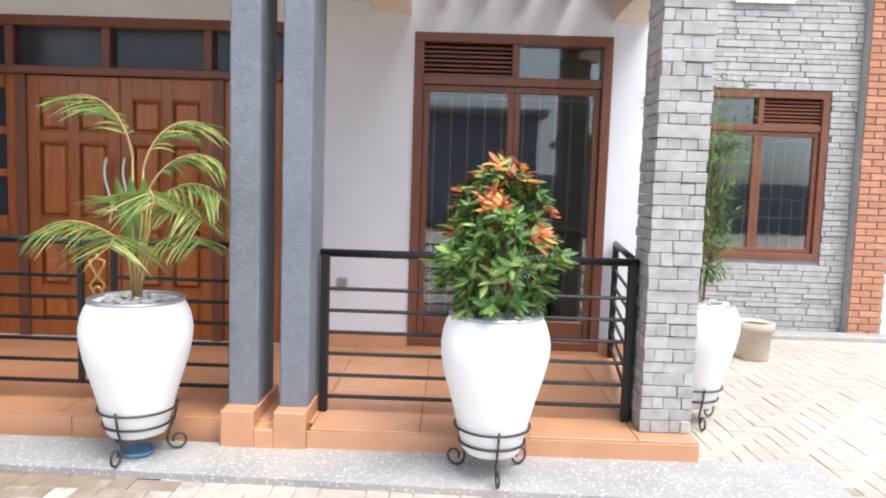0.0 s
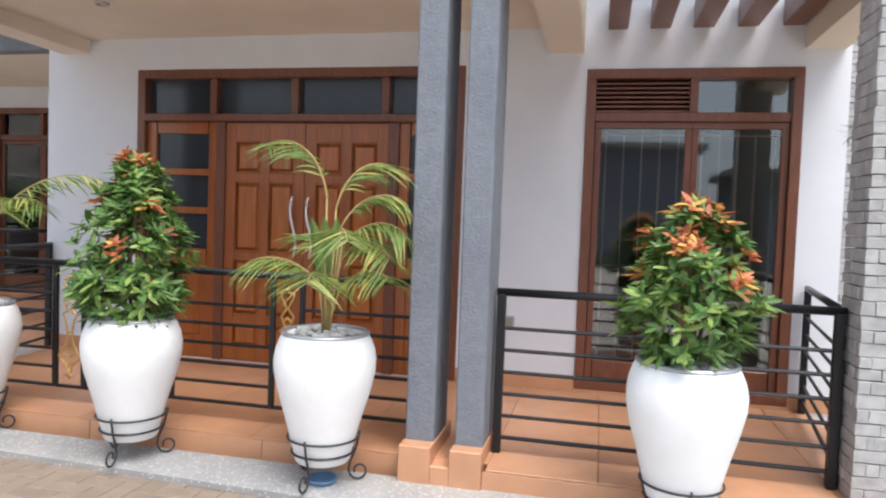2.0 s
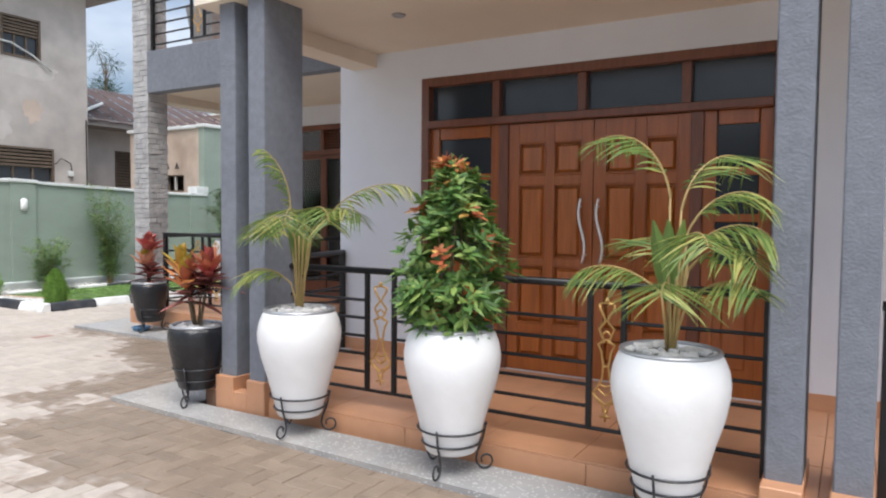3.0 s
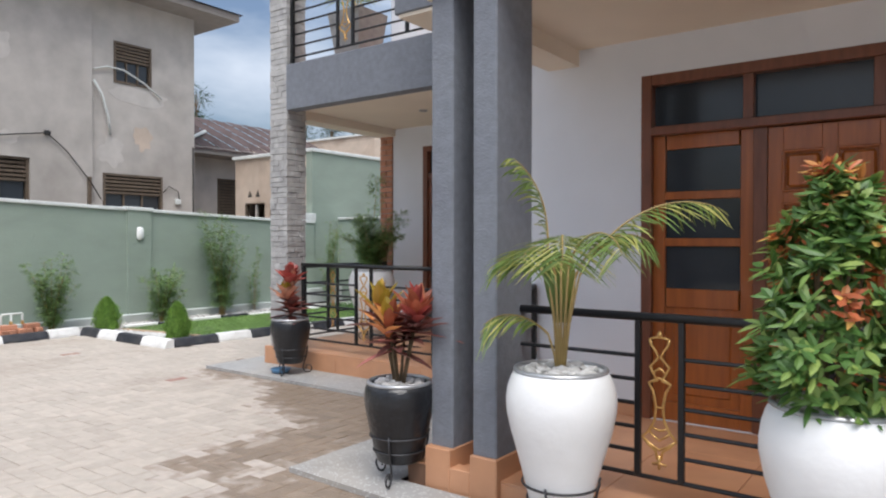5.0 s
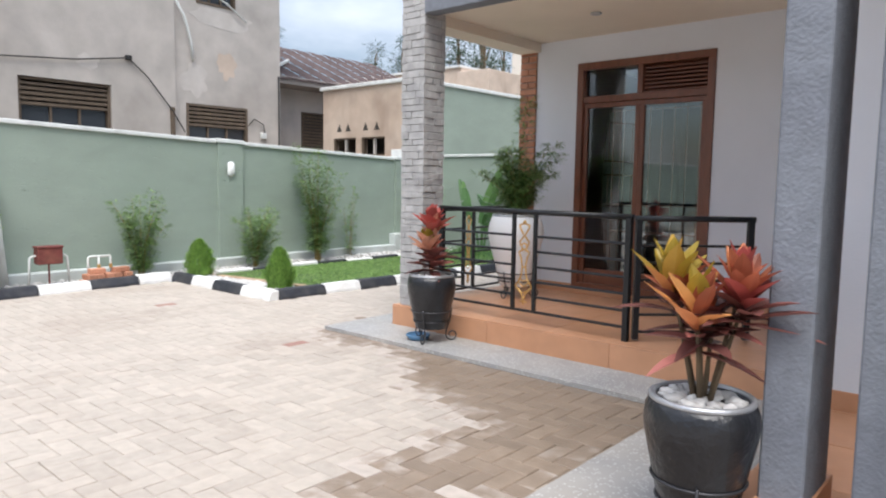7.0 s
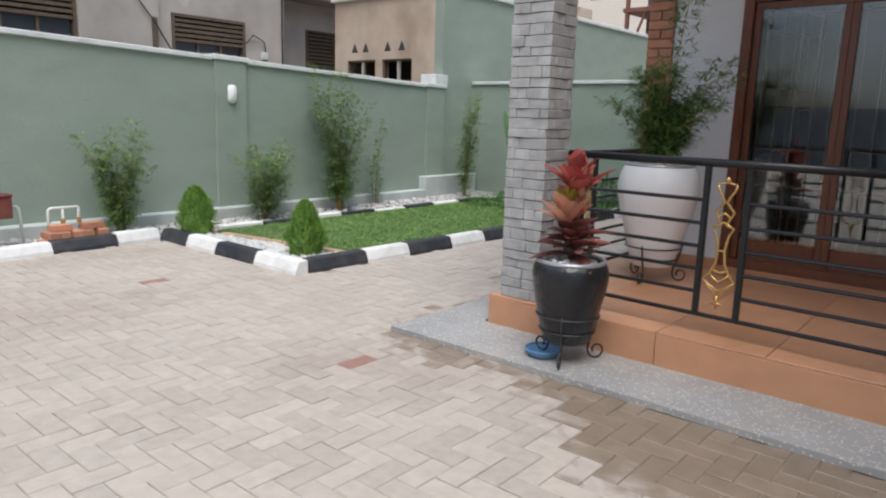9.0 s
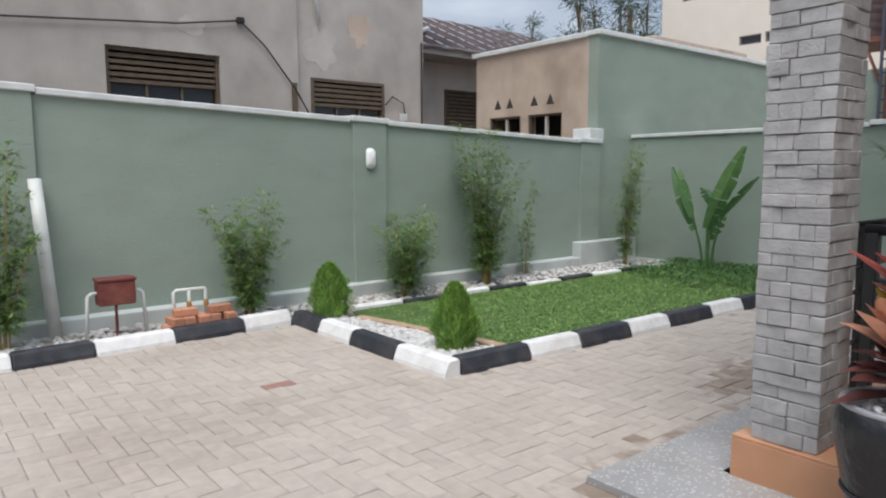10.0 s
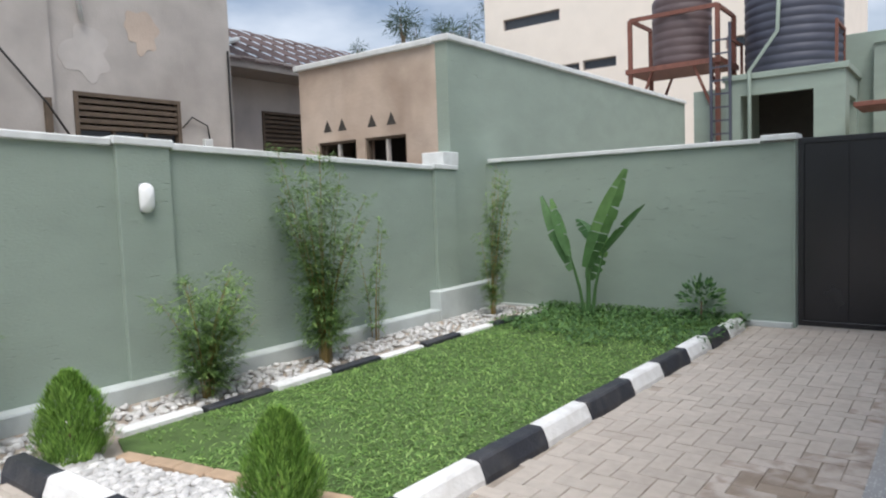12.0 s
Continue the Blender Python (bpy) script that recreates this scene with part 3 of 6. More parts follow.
setting("balcony_band", Build().box(-9.2, -5.0, 5.82, 5.98, 3.05, 3.58, 0.006).box(-9.48, -9.32, 6.12, PORCH, 3.3, 3.58), "grey_col", "grey rendered edge band of the balcony", "beam")
setting("balcony_floor", Build().box(-9.32, -5.79, 5.98, PORCH, 3.3, 3.56), "tile", "terracotta tiled balcony floor", "floor")
setting("front_band", Build().box(-5.60, -1.06, 3.66, 3.86, 3.32, 4.1, 0.006), "grey_col", "grey rendered band above the veranda", "beam")
setting("balcony_slab_face", Build().box(-6.80, -5.5, 4.95, 5.50, 3.47, 4.6, 0.01), "grey_col", "grey rendered face of the projecting slab", "slab")
setting("balcony_slab", Build().box(-6.76, -5.5, 4.97, 5.48, 3.44, 3.47), "cream", "pale projecting slab beside the balcony", "slab")


def column(x0, x1, y0, y1):
    c = thing("column", "grey rough-rendered square column on a tiled base", "column", "veranda columns", ((x0 + x1) / 2, (y0 + y1) / 2, 0.04), 0, "structure")
    w, d = (x1 - x0) / 2, (y1 - y0) / 2
    part("shaft", Build().box(-w, w, -d, d, 0.2, 6.5, 0.008), "grey_col", c)


for x0, x1, y0, y1 in ((-1.65, -1.485, 3.68, 4.03), (-1.36, -1.20, 3.67, 4.05), (-5.43, -5.27, 3.69, 4.06), (-5.115, -4.955, 3.67, 4.08)):
    column(x0, x1, y0, y1)


def plinth(x0, x1, y0, notch, top=0.25):
    b = Build()
    b.box(x0, notch[0], y0, 4.14, 0.0, top, 0.006)
    b.box(notch[0], notch[1], y0, 3.74, 0.0, top - 0.10, 0.006)
    b.box(notch[1], x1, y0, 4.14, 0.0, top, 0.006)
    return setting("column_plinth", b, "tile", "terracotta tiled plinth under a pair of columns", "plinth")


plinth(-1.66, -1.19, 3.57, (-1.477, -1.37))
plinth(-5.445, -4.94, 3.645, (-5.262, -5.122), 0.285)

# apron of ground stone
ap = Build()
ap.add([(-6.38, 3.40, 0), (-6.38, 3.40, 0.035), (1.6, 3.10, 0), (1.6, 3.10, 0.035), (1.6, 3.62, 0.05), (-5.62, 3.62, 0.05), (-5.62, 5.80, 0.05), (-6.38, 5.30, 0.035), (-6.38, 5.30, 0), (1.6, 3.62, 0)],
       [(0, 2, 3, 1), (1, 3, 4, 5), (1, 5, 6, 7), (0, 1, 7, 8), (2, 9, 4, 3)])
ap.add([(-10.0, 5.28, 0), (-10.0, 5.28, 0.035), (-6.38, 5.30, 0), (-6.38, 5.30, 0.035), (-5.62, 5.80, 0.05), (-9.6, 5.80, 0.05), (-9.6, 11.0, 0.05), (-10.0, 11.0, 0.035), (-10.0, 11.0, 0), (-9.24, 8.05, 0.05), (-9.24, 11.0, 0.05), (-9.6, 8.05, 0.05)],
       [(0, 2, 3, 1), (1, 3, 4, 5), (1, 5, 6, 7), (0, 1, 7, 8), (11, 9, 10, 6)])
ap.box(1.13, 4.5, 7.22, SIDE - 0.155, -0.01, 0.05, 0.006)
setting("apron", ap, "apron", "grey speckled terrazzo apron round the house", "apron")

# side wing with stone cladding, window opening and a brick corner
setting("wall_side_wing", wall_x(Build(), 0.87, 4.33, SIDE, SIDE + 0.25, 0, 6.6, [SWIN]), "mortar", "wall of the side wing behind stone cladding", "wall")

# boundary walls
def falling(b):
    """The west wall's top falls gently northwards from y = 3."""
    b.v = [(x, y, z + 0.137 - 0.034 * (max(y, 3.0) - 3.0) if z > 1.5 else z) for x, y, z in b.v]
    return b


setting("boundary_wall_west", falling(Build().box(-15.22, -15.0, -14.0, 3.0, 0, 2.06).box(-15.22, -15.0, 3.0, 11.66, 0, 2.06)).weld(), "green", "sage green painted boundary wall", "wall")
setting("boundary_wall_north", Build().box(-15.05, -11.1, 12.5, 12.72, 0, 2.03), "green", "sage green painted boundary wall", "wall")
for a, c in ((-14.0, 3.0), (3.0, 3.36), (3.86, 7.05), (7.57, 11.15)):
    setting("wall_cap", falling(Build().box(-15.26, -14.96, a, c, 2.06, 2.12, 0.008)), "cap", "white painted coping on the boundary wall", "coping")
for a, c in ((3.36, 3.86), (7.05, 7.57), (11.15, 11.66)):
    setting("wall_cap", falling(Build().box(-15.28, -14.93, a, c, 2.075, 2.14, 0.008)), "cap", "white painted cap of a wall pilaster", "coping")
    setting("wall_pilaster", falling(Build().box(-15.01, -14.955, a + 0.03, c - 0.03, 0, 2.075, 0.004)), "green", "sage green pilaster of the boundary wall", "pilaster")
for x0, x1, y0, y1, z0, z1 in ((-15.3, -14.95, 11.36, 11.70, 1.985, 2.155), (-15.0, -11.42, 12.46, 12.76, 2.03, 2.085), (-11.42, -11.06, 12.44, 12.78, 2.05, 2.115)):
    setting("wall_cap", Build().box(x0, x1, y0, y1, z0, z1, 0.008), "cap", "white painted coping on the boundary wall", "coping")
foot = Build()
foot.box(-15.0, -14.82, -14, 11.03, 0, 0.175, 0.012).box(-15.0, -14.82, 11.03, 12.44, 0, 0.40, 0.012).box(-14.9, -11.1, 12.44, 12.5, 0, 0.06, 0.005)
setting("wall_footing", foot, "base", "pale grey footing along the boundary wall", "footing")
# unseen closing wall, added in dark grey so the panes reflect dark
setting("boundary_wall_south", Build().box(-15.22, 16.0, -14.2, -14.0, 0, 2.1), "grey_col", "unseen boundary wall across the yard, coloured dark for the window reflections", "wall")
setting("boundary_wall_yard", Build().box(16.0, 16.2, -14.2, 19.0, 0, 2.1), "green", "sage green painted boundary wall", "wall")
setting("yard_wall", Build().box(4.4, 16.2, 18.65, 18.85, 1.45, 2.9), "green", "pale green wall above a stone retaining wall", "wall")
setting("yard_wall_cap", Build().box(4.4, 16.0, 18.6, 18.9, 1.40, 1.45), "cap", "white ledge on the stone retaining wall", "coping")
setting("yard_lawn", Build().box(4.6, 16.0, 13.1, 18.6, -0.02, 0.06), "turf", "strip of grass beside the house", "ground")
setting("yard_kerb", Build().box(4.6, 16.0, 12.9, 13.1, -0.02, 0.13, 0.02), "kerb_w", "white painted kerb beside the yard lawn", "kerb")
setting("boundary_wall_flank", Build().box(-15.25, -15.05, 11.66, 21.3, 0, 3.62), "green", "tall sage green flank wall of the outbuilding", "wall")
setting("flank_cap", Build().box(-15.3, -15.0, 11.62, 21.3, 3.62, 3.70, 0.01), "cap", "white coping on the flank wall", "coping")


# ---- joinery ----
def rails(b, x0, x1, z0, z1, w, y0, y1, m=0):
    """A rectangular frame in the xz plane."""
    b.box(x0, x1, y0, y1, z1 - w, z1, 0.004, m)
    b.box(x0, x1, y0, y1, z0, z0 + w, 0.004, m)
    b.box(x0, x0 + w, y0, y1, z0 + w, z1 - w, 0.004, m)
    b.box(x1 - w, x1, y0, y1, z0 + w, z1 - w, 0.004, m)
    return b


def louvres(parent, x0, x1, z0, z1, y, n, m="wood_frame"):
    h = (z1 - z0) / n
    for i in range(n):
        z = z0 + i * h
        b = Build().add([(x0, y - 0.03, z), (x1, y - 0.03, z), (x1, y + 0.03, z + h * 0.85), (x0, y + 0.03, z + h * 0.85),
                         (x0, y - 0.03, z + 0.012), (x1, y - 0.03, z + 0.012), (x1, y + 0.03, z + h * 0.85 + 0.012), (x0, y + 0.03, z + h * 0.85 + 0.012)],
                        [(0, 1, 5, 4), (4, 5, 6, 7), (0, 3, 2, 1), (2, 3, 7, 6)])
        part("slat", b, m, parent)


def bars(parent, xs, z0, z1, zs, y):
    for x in xs:
        part("grille_bar", Build().tube([(x, y, z0), (x, y, z1)], 0.009, 6), "grille", parent)
    for z in zs:
        part("grille_bar", Build().tube([(xs[0] - 0.05, y, z), (xs[-1] + 0.05, y, z)], 0.010, 6), "grille", parent)


def french(name, x0, x1, z0, z1, y, zt, mull, label, louvre_left, grille=True, category="door"):
    """Framed glazed opening: transom at zt, louvre on one side above, two glazed leaves below."""
    d = tagged(new(name), label, category, "", "structure")
    d.location = ((x0 + x1) / 2, y, z0)
    ox, oz = (x0 + x1) / 2, z0
    X0, X1, Z1, T, MX = x0 - ox, x1 - ox, z1 - oz, zt - oz, mull - ox
    b = rails(Build(), X0, X1, 0, Z1, 0.075, -0.05, 0.10)
    b.box(X0 + 0.075, X1 - 0.075, -0.035, 0.09, T - 0.035, T + 0.035, 0.004)
    b.box(MX - 0.03, MX + 0.03, -0.04, 0.09, T + 0.035, Z1 - 0.075, 0.004)
    part("door_frame" if category == "door" else "window_frame", b, "wood_frame", d)
    la, lb = (X0 + 0.075, MX - 0.03) if louvre_left else (MX + 0.03, X1 - 0.075)
    ga, gb = (MX + 0.03, X1 - 0.075) if louvre_left else (X0 + 0.075, MX - 0.03)
    louvres(d, la, lb, T + 0.04, Z1 - 0.08, 0.02, 7)
    part("pane", Build().box(ga, gb, 0.03, 0.036, T + 0.035, Z1 - 0.075), "glass", d)
    for a, c in ((X0 + 0.078, MX), (MX, X1 - 0.078)):
        leaf = part("leaf", rails(Build(), a, c, 0.078 if category == "window" else 0.01, T - 0.038, 0.05, -0.015, 0.035), "wood_frame", d)
        lo = 0.12
        if category == "door":
            part("kick_panel", Build().box(a + 0.05, c - 0.05, 0.0, 0.02, 0.06, 0.24, 0.01), "wood_frame", leaf)
            lo = 0.24
        part("pane", Build().box(a + 0.05, c - 0.05, 0.008, 0.013, lo, T - 0.085), "glass", leaf)
    if grille:
        for a, c in ((X0 + 0.1, MX - 0.02), (MX + 0.02, X1 - 0.1)):
            k = 5
            bars(d, [a + (c - a) * (i + 0.5) / k for i in range(k)], 0.1, T - 0.1, [0.32 * T, 0.46 * T, T - 0.13], 0.06)
    return d


french("door_1", *FRENCH, WALL + 0.03, 2.36, 0.04, "brown wooden glazed door with louvred fanlight and grille", True)
french("door_2", *PDOOR, PORCH + 0.03, 2.40, -7.96, "brown wooden glazed porch door with louvred fanlight", False)
pd = bpy.data.objects["door_2"]


def grille_leaf(owner, hinge, tip, z0, z1):
    """An iron grille leaf swung inward, with bars in broken rows."""
    hx, hy = hinge
    ux, uy = tip[0] - hx, tip[1] - hy
    ox, oy, oz = owner.location

    def at(u, z):
        return (hx + ux * u - ox, hy + uy * u - oy, z - oz)
    g = part("grille_leaf", Build().tube([at(0, z0), at(0, z1), at(1, z1), at(1, z0)], 0.018, 6, closed=True), "wood_frame", owner, "open brown iron grille leaf")
    rows = [z0, z0 + 0.36 * (z1 - z0), z0 + 0.44 * (z1 - z0), z0 + 0.62 * (z1 - z0), z0 + 0.70 * (z1 - z0), z0 + 0.92 * (z1 - z0), z1]
    for z in rows[1:-1]:
        part("grille_bar", Build().tube([at(0, z), at(1, z)], 0.011, 5), "wood_frame", g)
    for k, (a, c) in enumerate(zip(rows, rows[1:])):
        for u in ((0.25, 0.5, 0.75) if k % 2 == 0 else (0.5,)):
            part("grille_bar", Build().tube([at(u, a), at(u, c)], 0.009, 5), "grille", g)


grille_leaf(pd, (-8.56, PORCH + 0.22), (-8.34, PORCH + 0.93), 0.36, 2.34)
french("window_1", *SWIN, SIDE + 0.02, 2.27, 2.92, "brown wooden window with louvre and grille", False, True, "window")
french("door_3", -8.3, -6.9, 3.62, 5.9, PORCH + 0.03, 5.5, -7.6, "brown wooden glazed balcony door", False, False)

# main entrance: two panelled leaves, side lights and a four-part fanlight
ent = tagged(new("door_4"), "varnished brown double entrance door with side lights and fanlight", "door", "", "structure")
EX = -3.165
ent.location = (EX, WALL + 0.06, FLOOR)
WL, WR = EX - DOOR[0], DOOR[1] - EX
H, TB = DOOR[3] - FLOOR, 2.345 - FLOOR
b = Build()
b.box(-WL, -WL + 0.08, -0.07, 0.12, 0, H, 0.005).box(WR - 0.08, WR, -0.07, 0.12, 0, H, 0.005).box(-WL + 0.08, WR - 0.08, -0.07, 0.12, H - 0.08, H, 0.005)
b.box(-WL + 0.08, WR - 0.08, -0.10, 0.12, TB - 0.035, TB + 0.03, 0.006)
for x in (-0.89, -0.105, 0.725):
    b.box(x - 0.035, x + 0.035, -0.05, 0.10, TB + 0.03, H - 0.08, 0.004)
for x in (-0.81, 0.81):
    b.box(x - 0.045, x + 0.045, -0.05, 0.10, 0, TB - 0.035, 0.004)
part("door_frame", b, "wood_frame", ent)
for a, c in ((-WL + 0.08, -0.925), (-0.855, -0.14), (-0.07, 0.69), (0.76, WR - 0.08)):
    part("fanlight_pane", Build().box(a, c, 0.02, 0.028, TB + 0.03, H - 0.08), "glass_dark", ent)
for s in (-1, 1):
    a, c = sorted((s * 0.855, -WL + 0.08 if s < 0 else WR - 0.08))
    sl = Build().box(a, a + 0.09, -0.02, 0.04, 0, TB - 0.035, 0.004).box(c - 0.09, c, -0.02, 0.04, 0, TB - 0.035, 0.004)
    sl.box(a + 0.09, c - 0.09, -0.02, 0.04, 0, 0.14, 0.004).box(a + 0.1, c - 0.1, -0.02, 0.04, 0.86, 1.0, 0.004).box(a + 0.1, c - 0.1, -0.02, 0.04, TB - 0.14, TB - 0.035, 0.004)
    hz = (TB - 0.14 - 1.0) / 3
    for i in (1, 2):
        sl.box(a + 0.09, c - 0.09, -0.02, 0.04, 1.0 + i * hz - 0.03, 1.0 + i * hz + 0.03, 0.004)
    sl.box(a + 0.09, c - 0.09, 0.0, 0.03, 0.14, 0.86)
    sl.box(a + 0.15, c - 0.15, -0.012, 0.02, 0.2, 0.8, 0.015)
    side = part("side_light", sl, "wood", ent)
    for i in range(3):
        part("pane", Build().box(a + 0.09, c - 0.09, 0.012, 0.018, 1.0 + i * hz, 1.0 + (i + 1) * hz), "glass_dark", side)
    a, c = sorted((s * 0.003, s * 0.765))
    lf = Build()
    xm = (a + c) / 2
    cols = ((a + 0.10, xm - 0.045), (xm + 0.045, c - 0.10))
    rows_z = ((0.14, 0.34), (0.43, 0.92), (1.0, 1.612), (1.706, 1.972))
    lf.box(a, a + 0.10, -0.03, 0.03, 0.005, TB - 0.04, 0.003).box(c - 0.10, c, -0.03, 0.03, 0.005, TB - 0.04, 0.003).box(xm - 0.045, xm + 0.045, -0.0305, 0.0305, 0.006, TB - 0.041, 0.003)
    edges = [0.005] + [z for r in rows_z for z in r] + [TB - 0.04]
    for i in range(0, len(edges), 2):
        for p, q in cols:
            lf.box(p, q, -0.029, 0.029, edges[i], edges[i + 1], 0.003)
    lv = part("leaf", lf, "wood", ent)
    for p, q in cols:
        for z0, z1 in rows_z:
            part("panel", Build().box(p - 0.005, q + 0.005, 0.004, 0.02, z0 - 0.005, z1 + 0.005).box(p + 0.018, q - 0.018, -0.027, 0.012, z0 + 0.018, z1 - 0.018, 0.019), "wood_panel", lv)
            for u0, u1, v0, v1 in ((p, q, z0 - 0.012, z0 + 0.006), (p, q, z1 - 0.006, z1 + 0.012), (p - 0.012, p + 0.006, z0 - 0.012, z1 + 0.012), (q - 0.006, q + 0.012, z0 - 0.012, z1 + 0.012)):
                part("moulding", Build().box(u0, u1, -0.039, -0.025, v0, v1, 0.006), "wood", lv)
    hx = s * 0.075
    pts = [(hx + 0.028 * math.sin(2 * math.pi * (0.9 * i / 16 + 0.05)), -0.085, 0.965 + 0.535 * i / 16) for i in range(17)]
    hd = part("handle", Build().tube(pts, 0.0115, 8), "steel", lv, "wavy polished steel pull handle", True)
    for i in (2, 14):
        part("bracket", Build().tube([pts[i], (pts[i][0], -0.028, pts[i][2])], 0.008, 6), "steel", hd)

# pergola rafters over the right bay
for i in range(5):
    x = -0.55 + i * 0.315
    r = thing("rafter", "dark red-brown painted pergola rafter", "rafter", "pergola rafters", (x, 4.55, 3.03), 0, "structure")
    part("timber", Build().box(-0.075, 0.075, -0.72, 0.98, 0, 0.2, 0.006), "wood_frame", r)


# ---- railings ----
def scroll(t, xc, z0, z1, w):
    """Cast lyre-shaped ornament, standing in the xz plane of a railing."""
    h = z1 - z0

    def at(s, v, u):
        return (xc + s * u * w, 0, z1 - v * h)
    side = ((0.06, 0.56), (0.10, 0.5), (0.15, 0.22), (0.19, 0.06), (0.26, 0.55), (0.31, 0.36), (0.36, 0.14), (0.38, 0.62), (0.44, 0.36), (0.55, 0.2), (0.65, 0.28), (0.73, 0.6), (0.78, 0.98), (0.83, 0.62), (0.87, 0.2), (0.93, 0.1))
    o = part("ornament", Build().tube([at(-1, v, u) for v, u in side], 0.0075, 6), "gold", t, "gold painted cast ornament", True)
    part("scroll", Build().tube([at(1, v, u) for v, u in side], 0.0075, 6), "gold", o, "", True)
    part("finial", Build().lathe([(0.004, z1 - 0.05 * h), (0.017, z1 - 0.035 * h), (0.011, z1 - 0.015 * h), (0.003, z1)], 8, 0, 0.0, xc), "gold", o, "", True)
    part("foot", Build().tube([at(0, 0.90, 0), at(0, 1.0, 0)], [0.010, 0.006], 6).tube([at(-1, 0.965, 0.4), at(0, 0.955, 0), at(1, 0.965, 0.4)], 0.007, 5), "gold", o, "", True)
    for v0, u0, v1 in ((0.06, 0.56, 0.045), (0.31, 0.36, 0.27), (0.38, 0.62, 0.34), (0.55, 0.2, 0.555), (0.73, 0.6, 0.79), (0.78, 0.98, 0.86), (0.70, 0.45, 0.72)):
        part("link", Build().tube([at(-1, v0, u0), at(-1, v0 * 0.4 + v1 * 0.6, u0 * 0.5), at(0, v1, 0), at(1, v0 * 0.4 + v1 * 0.6, u0 * 0.5), at(1, v0, u0)], 0.0065, 5), "gold", o, "", True)
    return o


def railing(p, q, base, top, posts=(), gold=(), low=0.09, n=5, label="black iron railing with horizontal bars", name="railing", endpost=(True, True), group="veranda railings"):
    """From p to q on the floor; posts and gold ornaments at distances along it."""
    dx, dy = q[0] - p[0], q[1] - p[1]
    ln = math.hypot(dx, dy)
    t = thing(name, label, "railing" if name == "railing" else "gate", group, (p[0], p[1], base), math.degrees(math.atan2(dy, dx)))
    h = top - base
    part("top_rail", Build().tube([(-0.03, 0, h), (ln + 0.03, 0, h)], 0.024, 10), "iron", t, "", True)
    gaps = sorted((g[0], g[1]) for g in gold)
    for i, on in zip((0, 1), endpost):
        if on:
            part("post", Build().box(ln * i - 0.024, ln * i + 0.024, -0.024, 0.024, 0, h - 0.01, 0.004), "iron", t)
    for x in posts:
        part("post", Build().box(x - 0.018, x + 0.018, -0.018, 0.018, low, h - 0.015, 0.003), "iron", t)
    part("bar", Build().tube([(0, 0, low), (ln, 0, low)], 0.013, 8), "iron", t)
    for k in range(n):
        z = low + (h - low - 0.21) * (k + 1) / n
        a = 0.0
        for g0, g1 in gaps + [(ln, ln)]:
            if g0 - a > 0.05:
                part("bar", Build().tube([(a, 0, z), (g0, 0, z)], 0.0115, 7), "iron", t)
            a = g1
    for g0, g1 in gaps:
        for x in (g0, g1):
            part("post", Build().box(x - 0.016, x + 0.016, -0.016, 0.016, low, h - 0.015, 0.003), "iron", t)
        scroll(t, (g0 + g1) / 2, low + 0.05, h - 0.07, (g1 - g0) * 0.40)
    return t


railing((-1.155, 3.90), (0.625, 3.90), FLOOR, 1.10)
railing((0.665, 3.95), (0.90, WALL - 0.06), FLOOR, 1.09)
railing((-5.0, 3.95), (-1.67, 3.95), FLOOR, 1.115, posts=(1.66,), gold=((0.76, 0.99), (2.38, 2.58)), low=0.11, endpost=(False, True))
railing((-5.42, 4.14), (-5.74, WALL - 0.03), FLOOR, 1.13)
railing((-9.08, 5.985), (-7.10, 5.93), PF, 1.23, gold=((0.87, 1.10),), low=0.11, n=5)
railing((-9.36, 6.2), (-9.36, PORCH - 0.04), PF, 1.20, gold=((0.45, 0.62),))
railing((-7.04, 5.97), (-6.40, 6.58), PF + 0.02, 1.22, low=0.06, n=5, label="black iron porch gate standing ajar", name="porch_gate", group="")
railing((-9.18, 5.90), (-6.0, 5.90), 3.58, 4.55, posts=(1.75,), gold=((0.75, 0.98),), label="black iron balcony railing with gold ornament")


# ---- pots and plants ----
def pot_stand(t, r, z, rings):
    """Wrought-iron ring stand with three scrolled feet; rings: (radius, height)."""
    for rr, zz in rings:
        pts = [(rr * math.cos(a * math.pi / 16), rr * math.sin(a * math.pi / 16), zz) for a in range(32)]
        part("ring", Build().tube(pts, 0.0065, 6, closed=True), "iron_stand", t, "", True)
    for k in range(3):
        a = math.radians(-90 + 120 * k)
        ca, sa = math.cos(a), math.sin(a)
        (r1, z1), (r2, z2) = rings
        pts = [(r2 + 0.008, z2 + 0.02), (r1 + 0.012, z1), (r + 0.012, z - 0.02), (r + 0.006, 0.062)]
        c = r + 0.062
        for i in range(17):
            w = math.pi + i * 0.42
            q = 0.054 * (1 - i / 28)
            pts.append((c + q * math.cos(w), 0.058 + q * math.sin(w)))
        part("leg", Build().tube([(p * ca, p * sa, h) for p, h in pts], 0.0065, 6), "iron_stand", t, "", True)


def stones(parent, r, z, n):
    b = Build()
    for i in range(n):
        a, q = rnd(0, 6.28), r * math.sqrt(random.random())
        pebble(b, q * math.cos(a), q * math.sin(a), z + rnd(0, 0.02), rnd(0.018, 0.035))
    tagged(part("pebble_fill", b, "pebble", parent, "white pebbles on the soil", True), kind="stuff")


